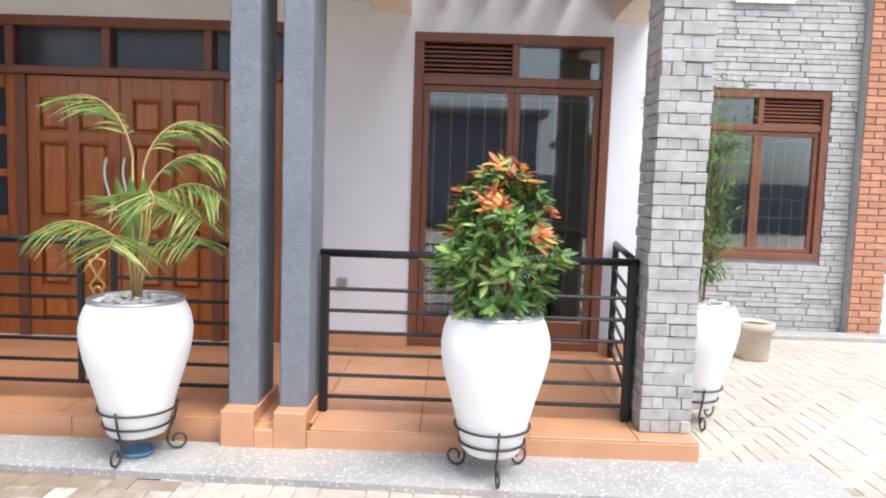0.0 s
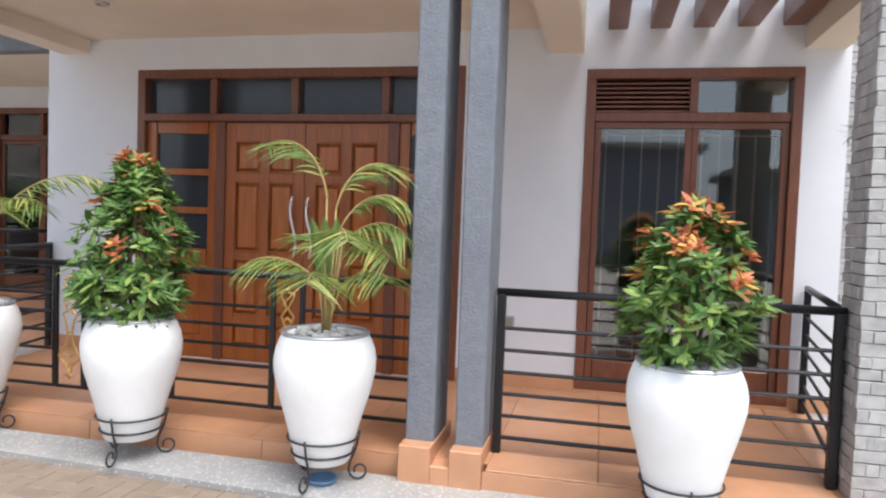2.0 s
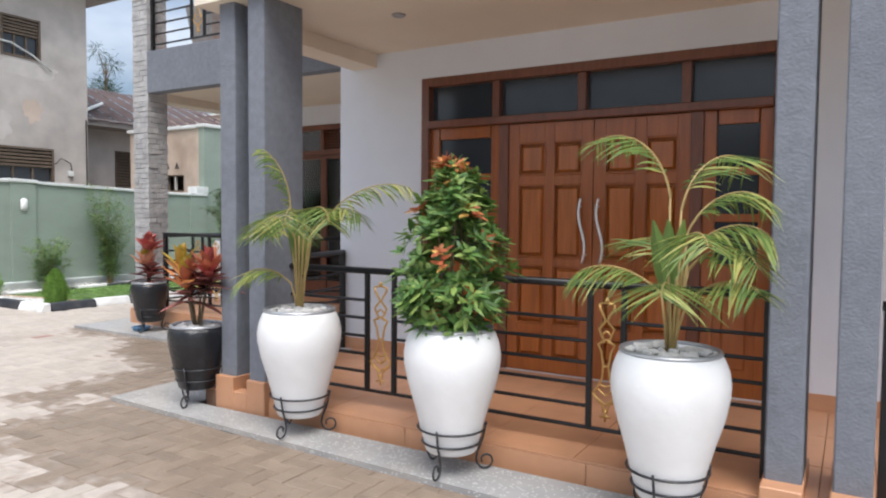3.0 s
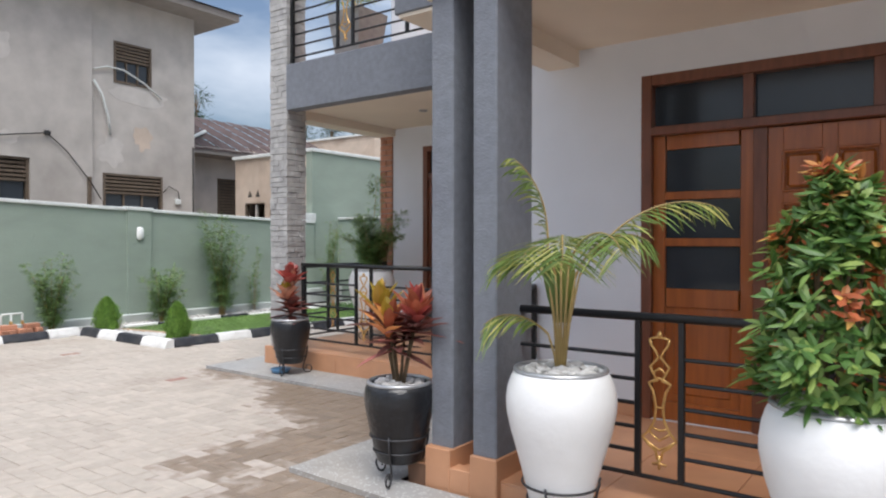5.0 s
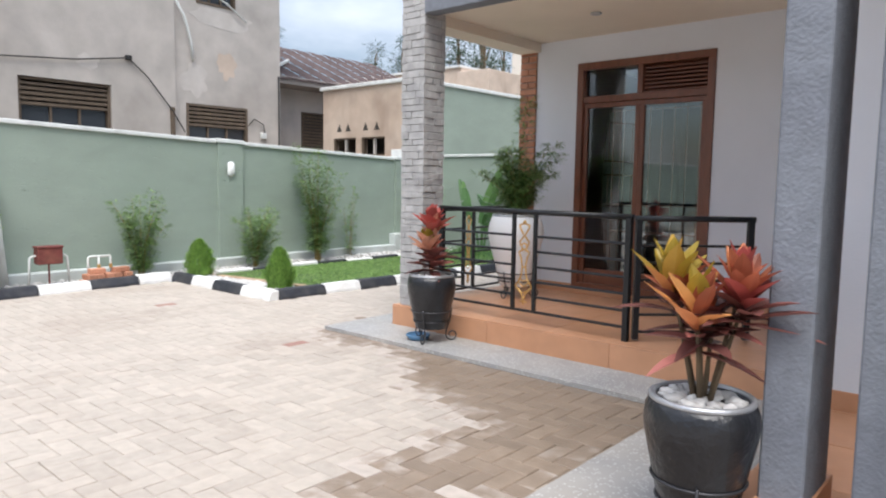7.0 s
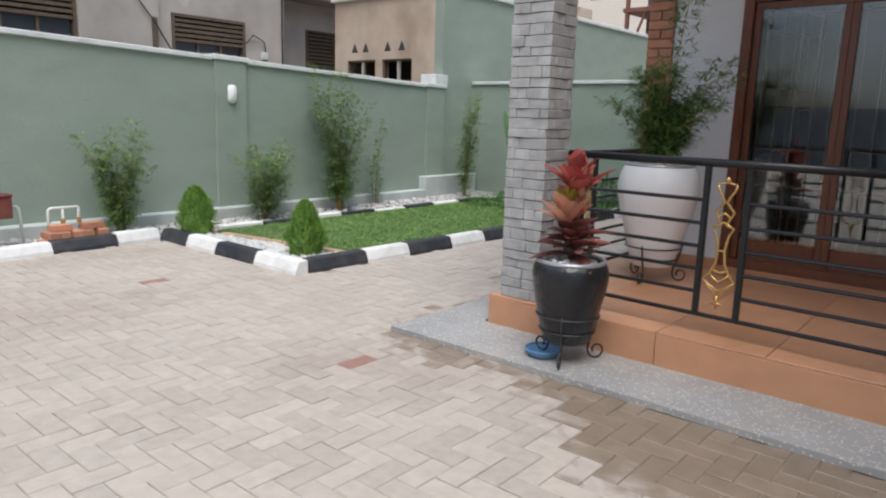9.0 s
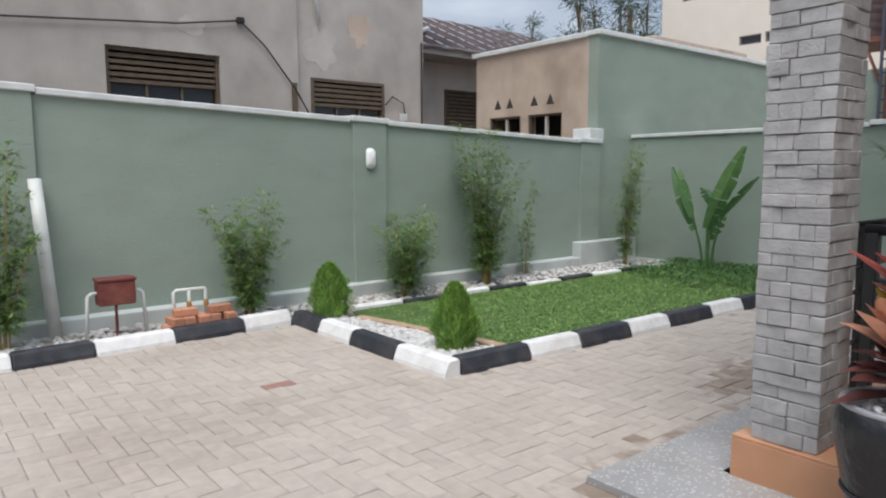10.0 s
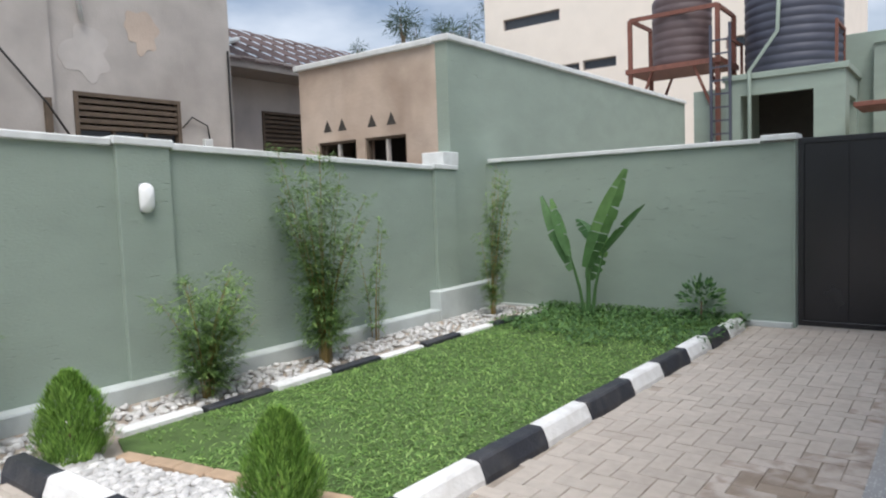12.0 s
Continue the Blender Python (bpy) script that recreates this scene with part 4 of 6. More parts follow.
def pebble(b, x, y, z, r):
    """A rounded stone of 26 corners at most."""
    a, fl = rnd(0, 3.1), rnd(0.5, 0.8)
    ca, sa, ex = math.cos(a), math.sin(a), rnd(0.7, 1.1)
    v = []
    for th, k in ((0, 1), (0.9, 6), (1.7, 6), (2.5, 6), (3.14, 1)):
        for j in range(k):
            w = 6.283 * j / k + th
            s = r * rnd(0.9, 1.1)
            p, q = s * math.sin(th) * math.cos(w) * 1.25, s * math.sin(th) * math.sin(w) * ex
            v.append((x + p * ca - q * sa, y + p * sa + q * ca, z + s * math.cos(th) * fl))
    f = [(0, 1 + j, 1 + (j + 1) % 6) for j in range(6)]
    for o in (1, 7):
        f += [(o + j, o + 6 + j, o + 6 + (j + 1) % 6, o + (j + 1) % 6) for j in range(6)]
    f += [(19, 13 + (j + 1) % 6, 13 + j) for j in range(6)]
    b.add(v, f)


def white_pot(x, y, z, s=1.0, label="large white urn-shaped pot on a wrought-iron stand"):
    t = thing("plant_pot", label, "plant pot", "white pots", (x, y, z), rnd(-8, 8))
    z0 = 0.125 / s
    prof = [(0.0, z0), (0.138, z0), (0.148, z0 + 0.012), (0.170, z0 + 0.10), (0.212, z0 + 0.26), (0.252, z0 + 0.40), (0.274, z0 + 0.50), (0.277, z0 + 0.56), (0.268, z0 + 0.62), (0.250, z0 + 0.67), (0.236, z0 + 0.695), (0.210, z0 + 0.70), (0.20, z0 + 0.66), (0.0, z0 + 0.655)]
    part("urn", Build().lathe([(r * s, h * s) for r, h in prof], 44, 0, 0.02), "pot", t, "", True)
    rim = [(0.226 * s + 0.014 * math.cos(a * 0.785), (z0 + 0.705) * s + 0.012 * math.sin(a * 0.785)) for a in range(9)]
    b = Build()
    n = 40
    for r, h in rim:
        b.v += [(r * math.cos(6.2832 * j / n), r * math.sin(6.2832 * j / n), h) for j in range(n)]
    for i in range(8):
        for j in range(n):
            b.f.append((i * n + j, i * n + (j + 1) % n, (i + 1) * n + (j + 1) % n, (i + 1) * n + j))
            b.m.append(0)
    part("rim", b, "pot_rim", t, "silver-grey rim", True)
    part("soil", Build().lathe([(0.0, (z0 + 0.655) * s), (0.205 * s, (z0 + 0.655) * s), (0.2 * s, (z0 + 0.672) * s), (0.0, (z0 + 0.678) * s)], 24), "soil", t)
    stones(t, 0.18 * s, (z0 + 0.69) * s, 60)
    pot_stand(t, 0.138 * s, z0 * s, ((0.168 * s, (z0 + 0.055) * s), (0.193 * s, (z0 + 0.135) * s)))
    return t


def black_pot(x, y, z):
    t = thing("plant_pot", "black embossed pot with silver rim on an iron stand", "plant pot", "black pots", (x, y, z), 20)
    z0 = 0.125
    prof = [(0.0, z0), (0.130, z0), (0.142, z0 + 0.012), (0.168, z0 + 0.12), (0.196, z0 + 0.25), (0.214, z0 + 0.34), (0.219, z0 + 0.39), (0.214, z0 + 0.44), (0.197, z0 + 0.48), (0.172, z0 + 0.48), (0.165, z0 + 0.44), (0.0, z0 + 0.44)]
    part("urn", Build().lathe(prof, 44, 0, 0.01), "pot_black", t, "", True)
    part("rim", Build().tube([(0.190 * math.cos(a / 20 * math.pi), 0.190 * math.sin(a / 20 * math.pi), z0 + 0.48) for a in range(40)], 0.014, 8, closed=True), "pot_rim", t, "silver rim", True)
    stones(t, 0.15, z0 + 0.455, 70)
    pot_stand(t, 0.13, z0, ((0.160, z0 + 0.07), (0.181, z0 + 0.16)))
    return t


def frond(b, p, az, el, length, w, n=26, curl=1.5, mleaf=0, mstem=1, vee=0.35):
    """An arching feather leaf."""
    p = Vector(p)
    h = Vector((math.cos(az), math.sin(az), 0))
    side = Vector((-math.sin(az), math.cos(az), 0))
    pts, e = [p.copy()], el
    for i in range(n):
        e -= curl / n * (0.4 + 1.2 * i / n)
        p = p + (h * math.cos(e) + Vector((0, 0, 1)) * math.sin(e)) * length / n
        pts.append(p.copy())
        if i > n * 0.15:
            u = (i - n * 0.22) / (n * 0.78)
            ll = w * (0.35 + 0.65 * math.sin(math.pi * (0.15 + 0.8 * u))) * rnd(0.85, 1.1)
            d = (pts[-1] - pts[-2]).normalized()
            upv = side.cross(d)
            for s in (-1, 1):
                q = d * rnd(0.3, 0.6) + side * s * 1.0 + upv * (-vee if vee < 0 else vee * 0.6) + Vector((rnd(-.1, .1), rnd(-.1, .1), rnd(-.1, .1)))
                b.leaf(p, q, d, ll, rnd(0.009, 0.0135), 0.2, rnd(0.1, 0.45), mleaf, 4)
    b.tube(pts, [0.006 * (1 - 0.8 * i / n) + 0.001 for i in range(n + 1)], 5, mstem)


def palm(x, y, z, spec, label):
    """spec: fronds as (stem height, direction, lift, length, curl and, where it leans on its own, lean)."""
    t = thing("palm_plant", label, "palm", "potted palms", (x, y, z))
    stem, crown = Build(), Build()
    for h, az, el, ln, cu, *lean in spec:
        ox, oy = 0.018 * math.cos(az), 0.018 * math.sin(az)
        e = (ox + lean[0], oy, h) if lean else (ox + 0.12 * h * math.cos(az), oy + 0.12 * h * math.sin(az), h)
        stem.tube([(ox * 0.6, oy * 0.6, -0.02), (ox + (e[0] - ox) * 0.3, oy, h * 0.5), e], [0.009, 0.007, 0.005], 6)
        frond(crown, e, az, el, ln, 0.29, n=28, curl=cu)
    for k in range(3):
        # young blades that have not split yet
        crown.leaf((0.02 * k - 0.02, 0.01 * k, 0.26), (0.12 * k - 0.16, -0.1, 1.0), (1, 0.3 * k, 0), 0.42, 0.085, 0.5, 0.05, 0, 6)
    part("stem", stem, "stem", t, "", True)
    part("crown", crown, ["palm", "stem"], t)
    return t


def shrub(x, y, z, height, radius, n, red, label, seed, taper=0.42):
    random.seed(seed)
    t = thing("potted_shrub", label, "shrub", "potted shrubs", (x, y, z))
    leaves, young = Build(), Build()
    for i in range(5):
        a = 1.26 * i
        part("branch", Build().tube([(0.02 * math.cos(a), 0.02 * math.sin(a), -0.02), (0.07 * math.cos(a), 0.07 * math.sin(a), height * 0.35), (0.10 * math.cos(a + 0.4), 0.10 * math.sin(a + 0.4), height * 0.75)], [0.012, 0.009, 0.004], 6), "bark", t)
    for i in range(n):
        u = random.random() ** 0.9
        prof = radius * (math.sin(math.pi * min(0.20 + 0.76 * u, 1.0)) ** 0.8) * (1.16 - taper * u)
        a = rnd(0, 6.283)
        clump = noise.noise(Vector((math.cos(a) * 1.9, math.sin(a) * 1.9, u * 5 + seed)))
        q = prof * (0.38 + 0.62 * math.sqrt(random.random())) * (1 + 0.62 * clump)
        c = Vector((q * math.cos(a), q * math.sin(a), 0.03 + height * (u + 0.04 * clump)))
        out = Vector((math.cos(a), math.sin(a), 0.7 + 1.2 * u)).normalized()
        spot = noise.noise(Vector((math.cos(a) * 2.3 + 5, math.sin(a) * 2.3, u * 6 + 3 * seed)))
        is_red = (spot > 0.52 - red - 0.2 * u or u > 0.97 - 0.2 * red) and u > 0.3 and q > prof * 0.68
        b = young if is_red else leaves
        k = random.randint(7, 10)
        for j in range(k):
            w = 6.283 * j / k + rnd(-0.3, 0.3)
            s1 = out.orthogonal().normalized()
            s2 = out.cross(s1)
            d = out * rnd(0.25, 1.1) + (s1 * math.cos(w) + s2 * math.sin(w))
            b.leaf(c + Vector((rnd(-.02, .02), rnd(-.02, .02), rnd(-.02, .02))), d, d.cross(out), rnd(0.06, 0.105), rnd(0.022, 0.036), 0.3, rnd(0.05, 0.4), 0, 3)
    part("leaves", leaves, "ixora", t)
    part("young_leaves", young, "ixora_red", t, "red and orange young leaf tips")
    return t


def croton(x, y, z, tips, label, seed, wide=1.0):
    """tips: place, height, number of leaves, steepness and colour of each rosette."""
    random.seed(seed)
    t = thing("croton_plant", label, "croton", "potted crotons", (x, y, z))
    wood = Build()
    sets = {"croton_y": Build(), "croton_f": Build(), "croton_o": Build(), "croton_r": Build(), "croton_d": Build()}
    for px, py, h, k, steep, core, outer in tips:
        wood.tube([(px * 0.2, py * 0.2, -0.02), (px * 0.6, py * 0.6, h * 0.5), (px, py, h)], [0.012, 0.009, 0.006], 6)
        for j in range(k):
            u = j / k
            a = j * 2.4 + rnd(-0.35, 0.35)
            el = steep + 0.35 - 0.75 * u + rnd(-0.15, 0.15)
            d = (math.cos(a) * math.cos(el), math.sin(a) * math.cos(el), math.sin(el))
            b = sets[core if u < 0.3 else outer]
            b.leaf((px, py, h - 0.09 * u), d, (-math.sin(a), math.cos(a), 0), rnd(0.19, 0.27) * (0.75 + 0.4 * u), rnd(0.088, 0.12) * wide, 0.4, rnd(0.0, 0.14) + 0.06 * u, 0, 5)
    part("stem", wood, "bark", t, "", True)
    for key, name, lab in (("croton_y", "young_leaves", "yellow young leaves"), ("croton_f", "flame_leaves", "red and orange leaves"), ("croton_o", "middle_leaves", "salmon and orange leaves"), ("croton_r", "upper_leaves", "red leaves"), ("croton_d", "lower_leaves", "dark maroon lower leaves")):
        if sets[key].v:
            part(name, sets[key], key, t, lab)
    return t


def bamboo(x, y, z, height, spread, n, label, seed, dens=1.0, group="bamboo along the wall", tall=0.0):
    random.seed(seed)
    t = thing("bamboo_plant", label, "bamboo", group, (x, y, z))
    leaves = Build()
    for i in range(n):
        a, r0 = rnd(0, 6.283), rnd(0, 0.06)
        h = height * rnd(0.55, 1.0) if i else max(height, tall)
        lean = spread * rnd(0.3, 1.0)
        pts = []
        for k in range(9):
            u = k / 8
            pts.append(Vector((r0 * math.cos(a) + lean * u ** 1.7 * math.cos(a), r0 * math.sin(a) + lean * u ** 1.7 * math.sin(a), h * u - 0.12 * lean * u ** 4)))
        part("cane", Build().tube(pts, [0.006 * (1 - 0.75 * k / 8) for k in range(9)], 5), "stem", t)
        for k in range(int(34 * dens * h / height) + 12):
            u = rnd(0.10, 1.0)
            p = pts[min(int(u * 8), 7)].lerp(pts[min(int(u * 8) + 1, 8)], u * 8 % 1)
            w = rnd(0, 6.283)
            tw = p + Vector((math.cos(w), math.sin(w), rnd(0.0, 0.8))) * rnd(0.03, 0.5 * spread * (1.15 - 0.6 * u))
            for q in range(random.randint(6, 9)):
                v = w + rnd(-1.2, 1.2)
                leaves.leaf(p.lerp(tw, rnd(0.4, 1.0)), (math.cos(v), math.sin(v), rnd(-0.35, 0.8)), (-math.sin(v), math.cos(v), 0), rnd(0.055, 0.11), rnd(0.008, 0.0135), 0.2, 0.2)
    part("leaves", leaves, "bamboo", t)
    return t


APR = 0.042
PW = [(-4.48, 3.52), (-3.26, 3.45), (-2.05, 3.44), (-0.19, 3.36)]
for x, y in PW:
    white_pot(x, y, APR, 1.0)
white_pot(1.20, 4.42, 0.0, 0.96)
white_pot(-8.94, 7.02, PF + 0.005, 1.07, "large white urn-shaped pot on the porch floor")
black_pot(-5.64, 3.64, APR)
black_pot(-8.79, 5.52, APR)
random.seed(11)
palm(-2.05, 3.44, APR + 0.80, [(0.76, 3.0, 1.40, 0.56, 1.9, 0.0), (0.70, 0.8, 1.35, 0.50, 1.9, 0.02), (0.60, 0.35, 1.15, 0.44, 1.9, 0.05), (0.50, 0.05, 0.95, 0.42, 1.9, 0.06), (0.42, 5.9, 0.9, 0.40, 2.0, 0.06), (0.30, 3.3, 0.75, 0.46, 1.4, -0.03), (0.27, 5.8, 0.75, 0.40, 1.3, 0.06), (0.42, 2.2, 1.1, 0.34, 1.7), (0.30, 4.8, 0.7, 0.32, 1.5), (0.48, 5.3, 1.0, 0.36, 2.0, 0.03)],
     "yellow-green areca palm in a white pot")
palm(-4.48, 3.52, APR + 0.80, [(0.58, 3.77, 1.66, 0.56, 1.0, -0.06), (0.50, 0.55, 1.05, 0.80, 1.4, 0.08), (0.50, 3.6, 0.75, 0.28, 1.2, -0.05), (0.20, 3.7, 0.80, 0.36, 1.6, -0.05), (0.58, 5.2, 1.0, 0.44, 2.5, 0.0), (0.56, 5.9, 1.1, 0.46, 2.4, 0.03), (0.50, 0.3, 1.2, 0.46, 1.9, 0.06), (0.50, 4.6, 1.2, 0.36, 2.2, -0.02)],
     "slender green areca palm in a white pot")
shrub(-0.19, 3.36, APR + 0.80, 0.74, 0.26, 250, 0.18, "bushy green shrub with red young leaves in a pot", 5, 0.12)
shrub(-3.26, 3.45, APR + 0.80, 0.92, 0.28, 330, 0.12, "tall conical green shrub with reddish tips in a pot", 9)
croton(-5.64, 3.64, APR + 0.60, [(-0.13, -0.03, 0.46, 17, 1.15, "croton_y", "croton_y"), (0.12, 0.02, 0.46, 19, 1.15, "croton_r", "croton_f"), (0.0, -0.10, 0.37, 16, 0.95, "croton_y", "croton_f"), (-0.12, 0.0, 0.40, 15, 0.45, "croton_f", "croton_d"), (0.14, 0.0, 0.40, 17, 0.4, "croton_r", "croton_d"), (0.02, 0.03, 0.34, 16, 0.25, "croton_d", "croton_d"), (0.0, -0.05, 0.27, 9, 0.1, "croton_d", "croton_d")], "red, orange and yellow croton in a black pot", 3, 0.74)
croton(-8.79, 5.52, APR + 0.60, [(0.0, 0.0, 0.46, 20, 1.0, "croton_r", "croton_r"), (0.02, 0.0, 0.38, 5, 1.05, "croton_o", "croton_o"), (-0.02, -0.03, 0.27, 18, 1.05, "croton_y", "croton_o"), (0.0, 0.02, 0.18, 15, 0.35, "croton_d", "croton_d"), (0.0, 0.0, 0.12, 14, 0.3, "croton_d", "croton_d")], "croton with red, salmon and maroon leaves in a black pot", 4)
bamboo(1.20, 4.42, 0.78, 1.55, 0.34, 9, "feathery green bamboo in a white pot", 21, 1.0, "potted bamboo")
bamboo(-8.94, 7.02, PF + 0.87, 0.80, 0.42, 20, "dense green bamboo in a white pot", 22, 2.0, "potted bamboo", 1.25)

pl = thing("stone_planter", "beige round stone planter standing on the paving", "planter", "", (2.42, 6.30, 0.0))
part("body", Build().lathe([(0.0, 0), (0.132, 0), (0.14, 0.02), (0.152, 0.26), (0.172, 0.27), (0.176, 0.35), (0.16, 0.355), (0.15, 0.31), (0.0, 0.31)], 32), "concrete_pot", pl, "", True)
part("soil", Build().lathe([(0.0, 0.31), (0.15, 0.31), (0.145, 0.325), (0.0, 0.33)], 20), "soil", pl)

dish = thing("water_dish", "shallow blue plastic dish on the apron", "dish", "", (-8.93, 5.50, APR))
part("bowl", Build().lathe([(0.0, 0.0), (0.085, 0.0), (0.11, 0.04), (0.102, 0.04), (0.08, 0.012), (0.0, 0.01)], 28), "plastic_blue", dish, "", True)
part("rim", Build().tube([(0.107 * math.cos(a / 14 * math.pi), 0.107 * math.sin(a / 14 * math.pi), 0.04) for a in range(28)], 0.007, 6, closed=True), "plastic_blue", dish, "blue rim", True)
# small blue bowl added to imitate a bluish shade below the pot
shade_dish = thing("water_dish", "small blue dish added for the bluish shade under the pot stand", "dish", "", (-2.05, 3.44, APR))
part("bowl", Build().lathe([(0.0, 0.0), (0.07, 0.0), (0.085, 0.025), (0.078, 0.025), (0.06, 0.012), (0.0, 0.01)], 24), "plastic_blue", shade_dish, "", True)

# small fittings on the house
sock = thing("wall_socket", "grey weatherproof socket box on the white wall", "socket", "", (-1.315, WALL, 0.69), 0)
part("box", Build().box(-0.045, 0.045, -0.035, 0.0, -0.045, 0.045, 0.008), "pot_rim", sock)
part("lid", Build().box(-0.036, 0.036, -0.042, -0.035, -0.036, 0.036, 0.004), "fascia", sock)
sock2 = thing("wall_socket", "white socket box on the porch wall", "socket", "", (-6.9, PORCH, 0.72), 0)
part("box", Build().box(-0.06, 0.06, -0.03, 0.0, -0.045, 0.045, 0.008), "lampwhite", sock2)
for x, y in ((-4.4, 4.55), (-2.5, 4.55), (-8.0, 6.9)):
    dl = thing("downlight", "round flush ceiling light in the cream ceiling", "lamp", "ceiling lights", (x, y, CEIL if y < 5 else CEIL + 0.02))
    part("ring", Build().lathe([(0.0, -0.002), (0.055, -0.002), (0.05, -0.014), (0.04, -0.014), (0.038, -0.006), (0.0, -0.006)], 20), "pot_rim", dl, "", True)
tub = thing("tube_lamp", "white tube lamp on the stone-clad wall", "lamp", "", (2.85, SIDE - 0.05, 3.63))
part("body", Build().box(-0.33, 0.33, -0.05, 0.03, -0.02, 0.03, 0.008), "lampwhite", tub)
part("tube", Build().tube([(-0.31, -0.03, -0.035), (0.31, -0.03, -0.035)], 0.015, 8), "lampwhite", tub)
wl1 = thing("wall_lamp", "white oval bulkhead lamp on the wall pilaster", "lamp", "", (-14.955, 7.30, 1.645), 90)
part("base", Build().box(-0.055, 0.055, -0.02, 0.0, -0.115, 0.115, 0.01), "pot_rim", wl1)
b = Build()
for i in range(7):
    u = i / 6
    k = math.sqrt(max(1 - u * u, 0))
    b.v += [((0.065 * k) * math.cos(a), -0.02 - 0.055 * u, (0.06 * k) * math.sin(a) + math.copysign(0.062 * k, math.sin(a))) for a in [6.2832 * (j + 0.5) / 24 for j in range(24)]]
for i in range(6):
    for j in range(24):
        b.f.append((i * 24 + j, i * 24 + (j + 1) % 24, (i + 1) * 24 + (j + 1) % 24, (i + 1) * 24 + j))
        b.m.append(0)
part("cover", b, "lampwhite", wl1, "", True)

bp = thing("balcony_planter", "grey square planter with a palm on the balcony", "planter", "", (-8.55, 6.35, 3.56))
part("body", Build().add([(-.17, -.17, 0), (.17, -.17, 0), (.17, .17, 0), (-.17, .17, 0), (-.25, -.25, .62), (.25, -.25, .62), (.25, .25, .62), (-.25, .25, .62), (-.2, -.2, .62), (.2, -.2, .62), (.2, .2, .62), (-.2, .2, .62), (-.19, -.19, .55), (.19, -.19, .55), (.19, .19, .55), (-.19, .19, .55)],
     [(3, 2, 1, 0), (0, 1, 5, 4), (1, 2, 6, 5), (2, 3, 7, 6), (3, 0, 4, 7), (4, 5, 9, 8), (5, 6, 10, 9), (6, 7, 11, 10), (7, 4, 8, 11), (8, 9, 13, 12), (9, 10, 14, 13), (10, 11, 15, 14), (11, 8, 12, 15), (12, 13, 14, 15)]), "stone", bp)
random.seed(31)
palm(-8.55, 6.35, 4.13, [(0.2, 2.8, 0.9, 0.6, 1.5), (0.2, 0.4, 0.9, 0.6, 1.5), (0.2, 4.4, 0.8, 0.5, 1.5), (0.2, 1.5, 1.2, 0.6, 1.5), (0.1, 5.5, 0.6, 0.5, 1.4)], "green palm in the balcony planter")


# ---- garden ----
def kerb(x, y, turn, ln, black, h=0.12):
    """A kerb stone lying along its own x axis, sloped towards its front (-y)."""
    t = thing("kerb_stone", ("black" if black else "white") + " painted concrete kerb stone beside the paving", "kerb", "kerb stones", (x, y, 0), turn)
    g, e = 0.006, rnd(-0.006, 0.006)
    prof = [(-0.005, -0.02), (0.0, 0.03), (0.035, h - 0.012 + e), (0.05, h + e), (0.135, h + e), (0.15, h - 0.012), (0.15, -0.02)]
    b = Build()
    n = len(prof)
    for u in (g, g + 0.012, ln - g - 0.012, ln - g):
        k = 0.92 if u in (g, ln - g) else 1.0
        b.v += [(u, 0.07 + (p - 0.07) * k, q * k) for p, q in prof]
    for i in range(3):
        for j in range(n - 1):
            b.f.append((i * n + j, (i + 1) * n + j, (i + 1) * n + j + 1, i * n + j + 1))
    b.f += [tuple(range(n)), tuple(3 * n + j for j in range(n))[::-1]]
    b.m = [0] * len(b.f)
    part("block", b, "kerb_b" if black else "kerb_w", t)


def kerb_run(x, y, turn, cuts, black):
    """Stones end to end from (x, y) along the direction turn; cuts are the joints."""
    c, s = math.cos(math.radians(turn)), math.sin(math.radians(turn))
    for a, d in zip(cuts, cuts[1:]):
        kerb(x + a * c, y + a * s, turn + rnd(-0.6, 0.6), d - a, black)
        black = not black


kerb_run(-11.715, 5.82, 88.3, [0.152, 0.86, 1.45, 2.12, 2.72, 3.43, 4.02, 4.66, 5.28, 5.86, 6.42], True)
kerb_run(-14.14, 5.81, 0, [0.0, 0.545, 1.10, 1.77, 2.42], True)
kerb_run(-13.23, -5.98, 94.3, [0.59 * i for i in range(18)] + [10.68, 11.34, 11.84], True)
for i in range(9):
    kerb(-14.21 + 0.016 * i, 6.52 + 0.63 * i + 0.62, -90 + rnd(-1.5, 1.5), 0.61, i % 2 == 1, 0.085 + rnd(-0.01, 0.01))

def lawn_edge(x):
    """The slanting brick edge between pebbles and grass."""
    return 6.30 + 0.163 * (x + 13.66)


setting("lawn_soil", Build().add([(x, y, z) for z in (-0.02, 0.045) for x, y in ((-14.06, lawn_edge(-14.06) + 0.25), (-13.6, lawn_edge(-13.6)), (-11.84, lawn_edge(-11.84)), (-11.70, 12.44), (-14.06, 12.44))],
                                 [(0, 4, 3, 2, 1), (5, 6, 7, 8, 9), (0, 1, 6, 5), (1, 2, 7, 6), (2, 3, 8, 7), (3, 4, 9, 8), (4, 0, 5, 9)]), "turf", "dark turf soil under the lawn", "ground")
setting("gravel_bed", Build().add([(-14.17, 5.8, 0.03), (-14.17, -6.0, 0.03), (-13.36, -6.0, 0.03)], [(0, 1, 2)]).box(-14.9, -14.17, -6, 12.44, -0.02, 0.03).box(-14.17, -11.87, 5.95, 6.60, -0.02, 0.03), "sand", "sandy soil under the white pebbles", "ground")
random.seed(41)
g = Build()
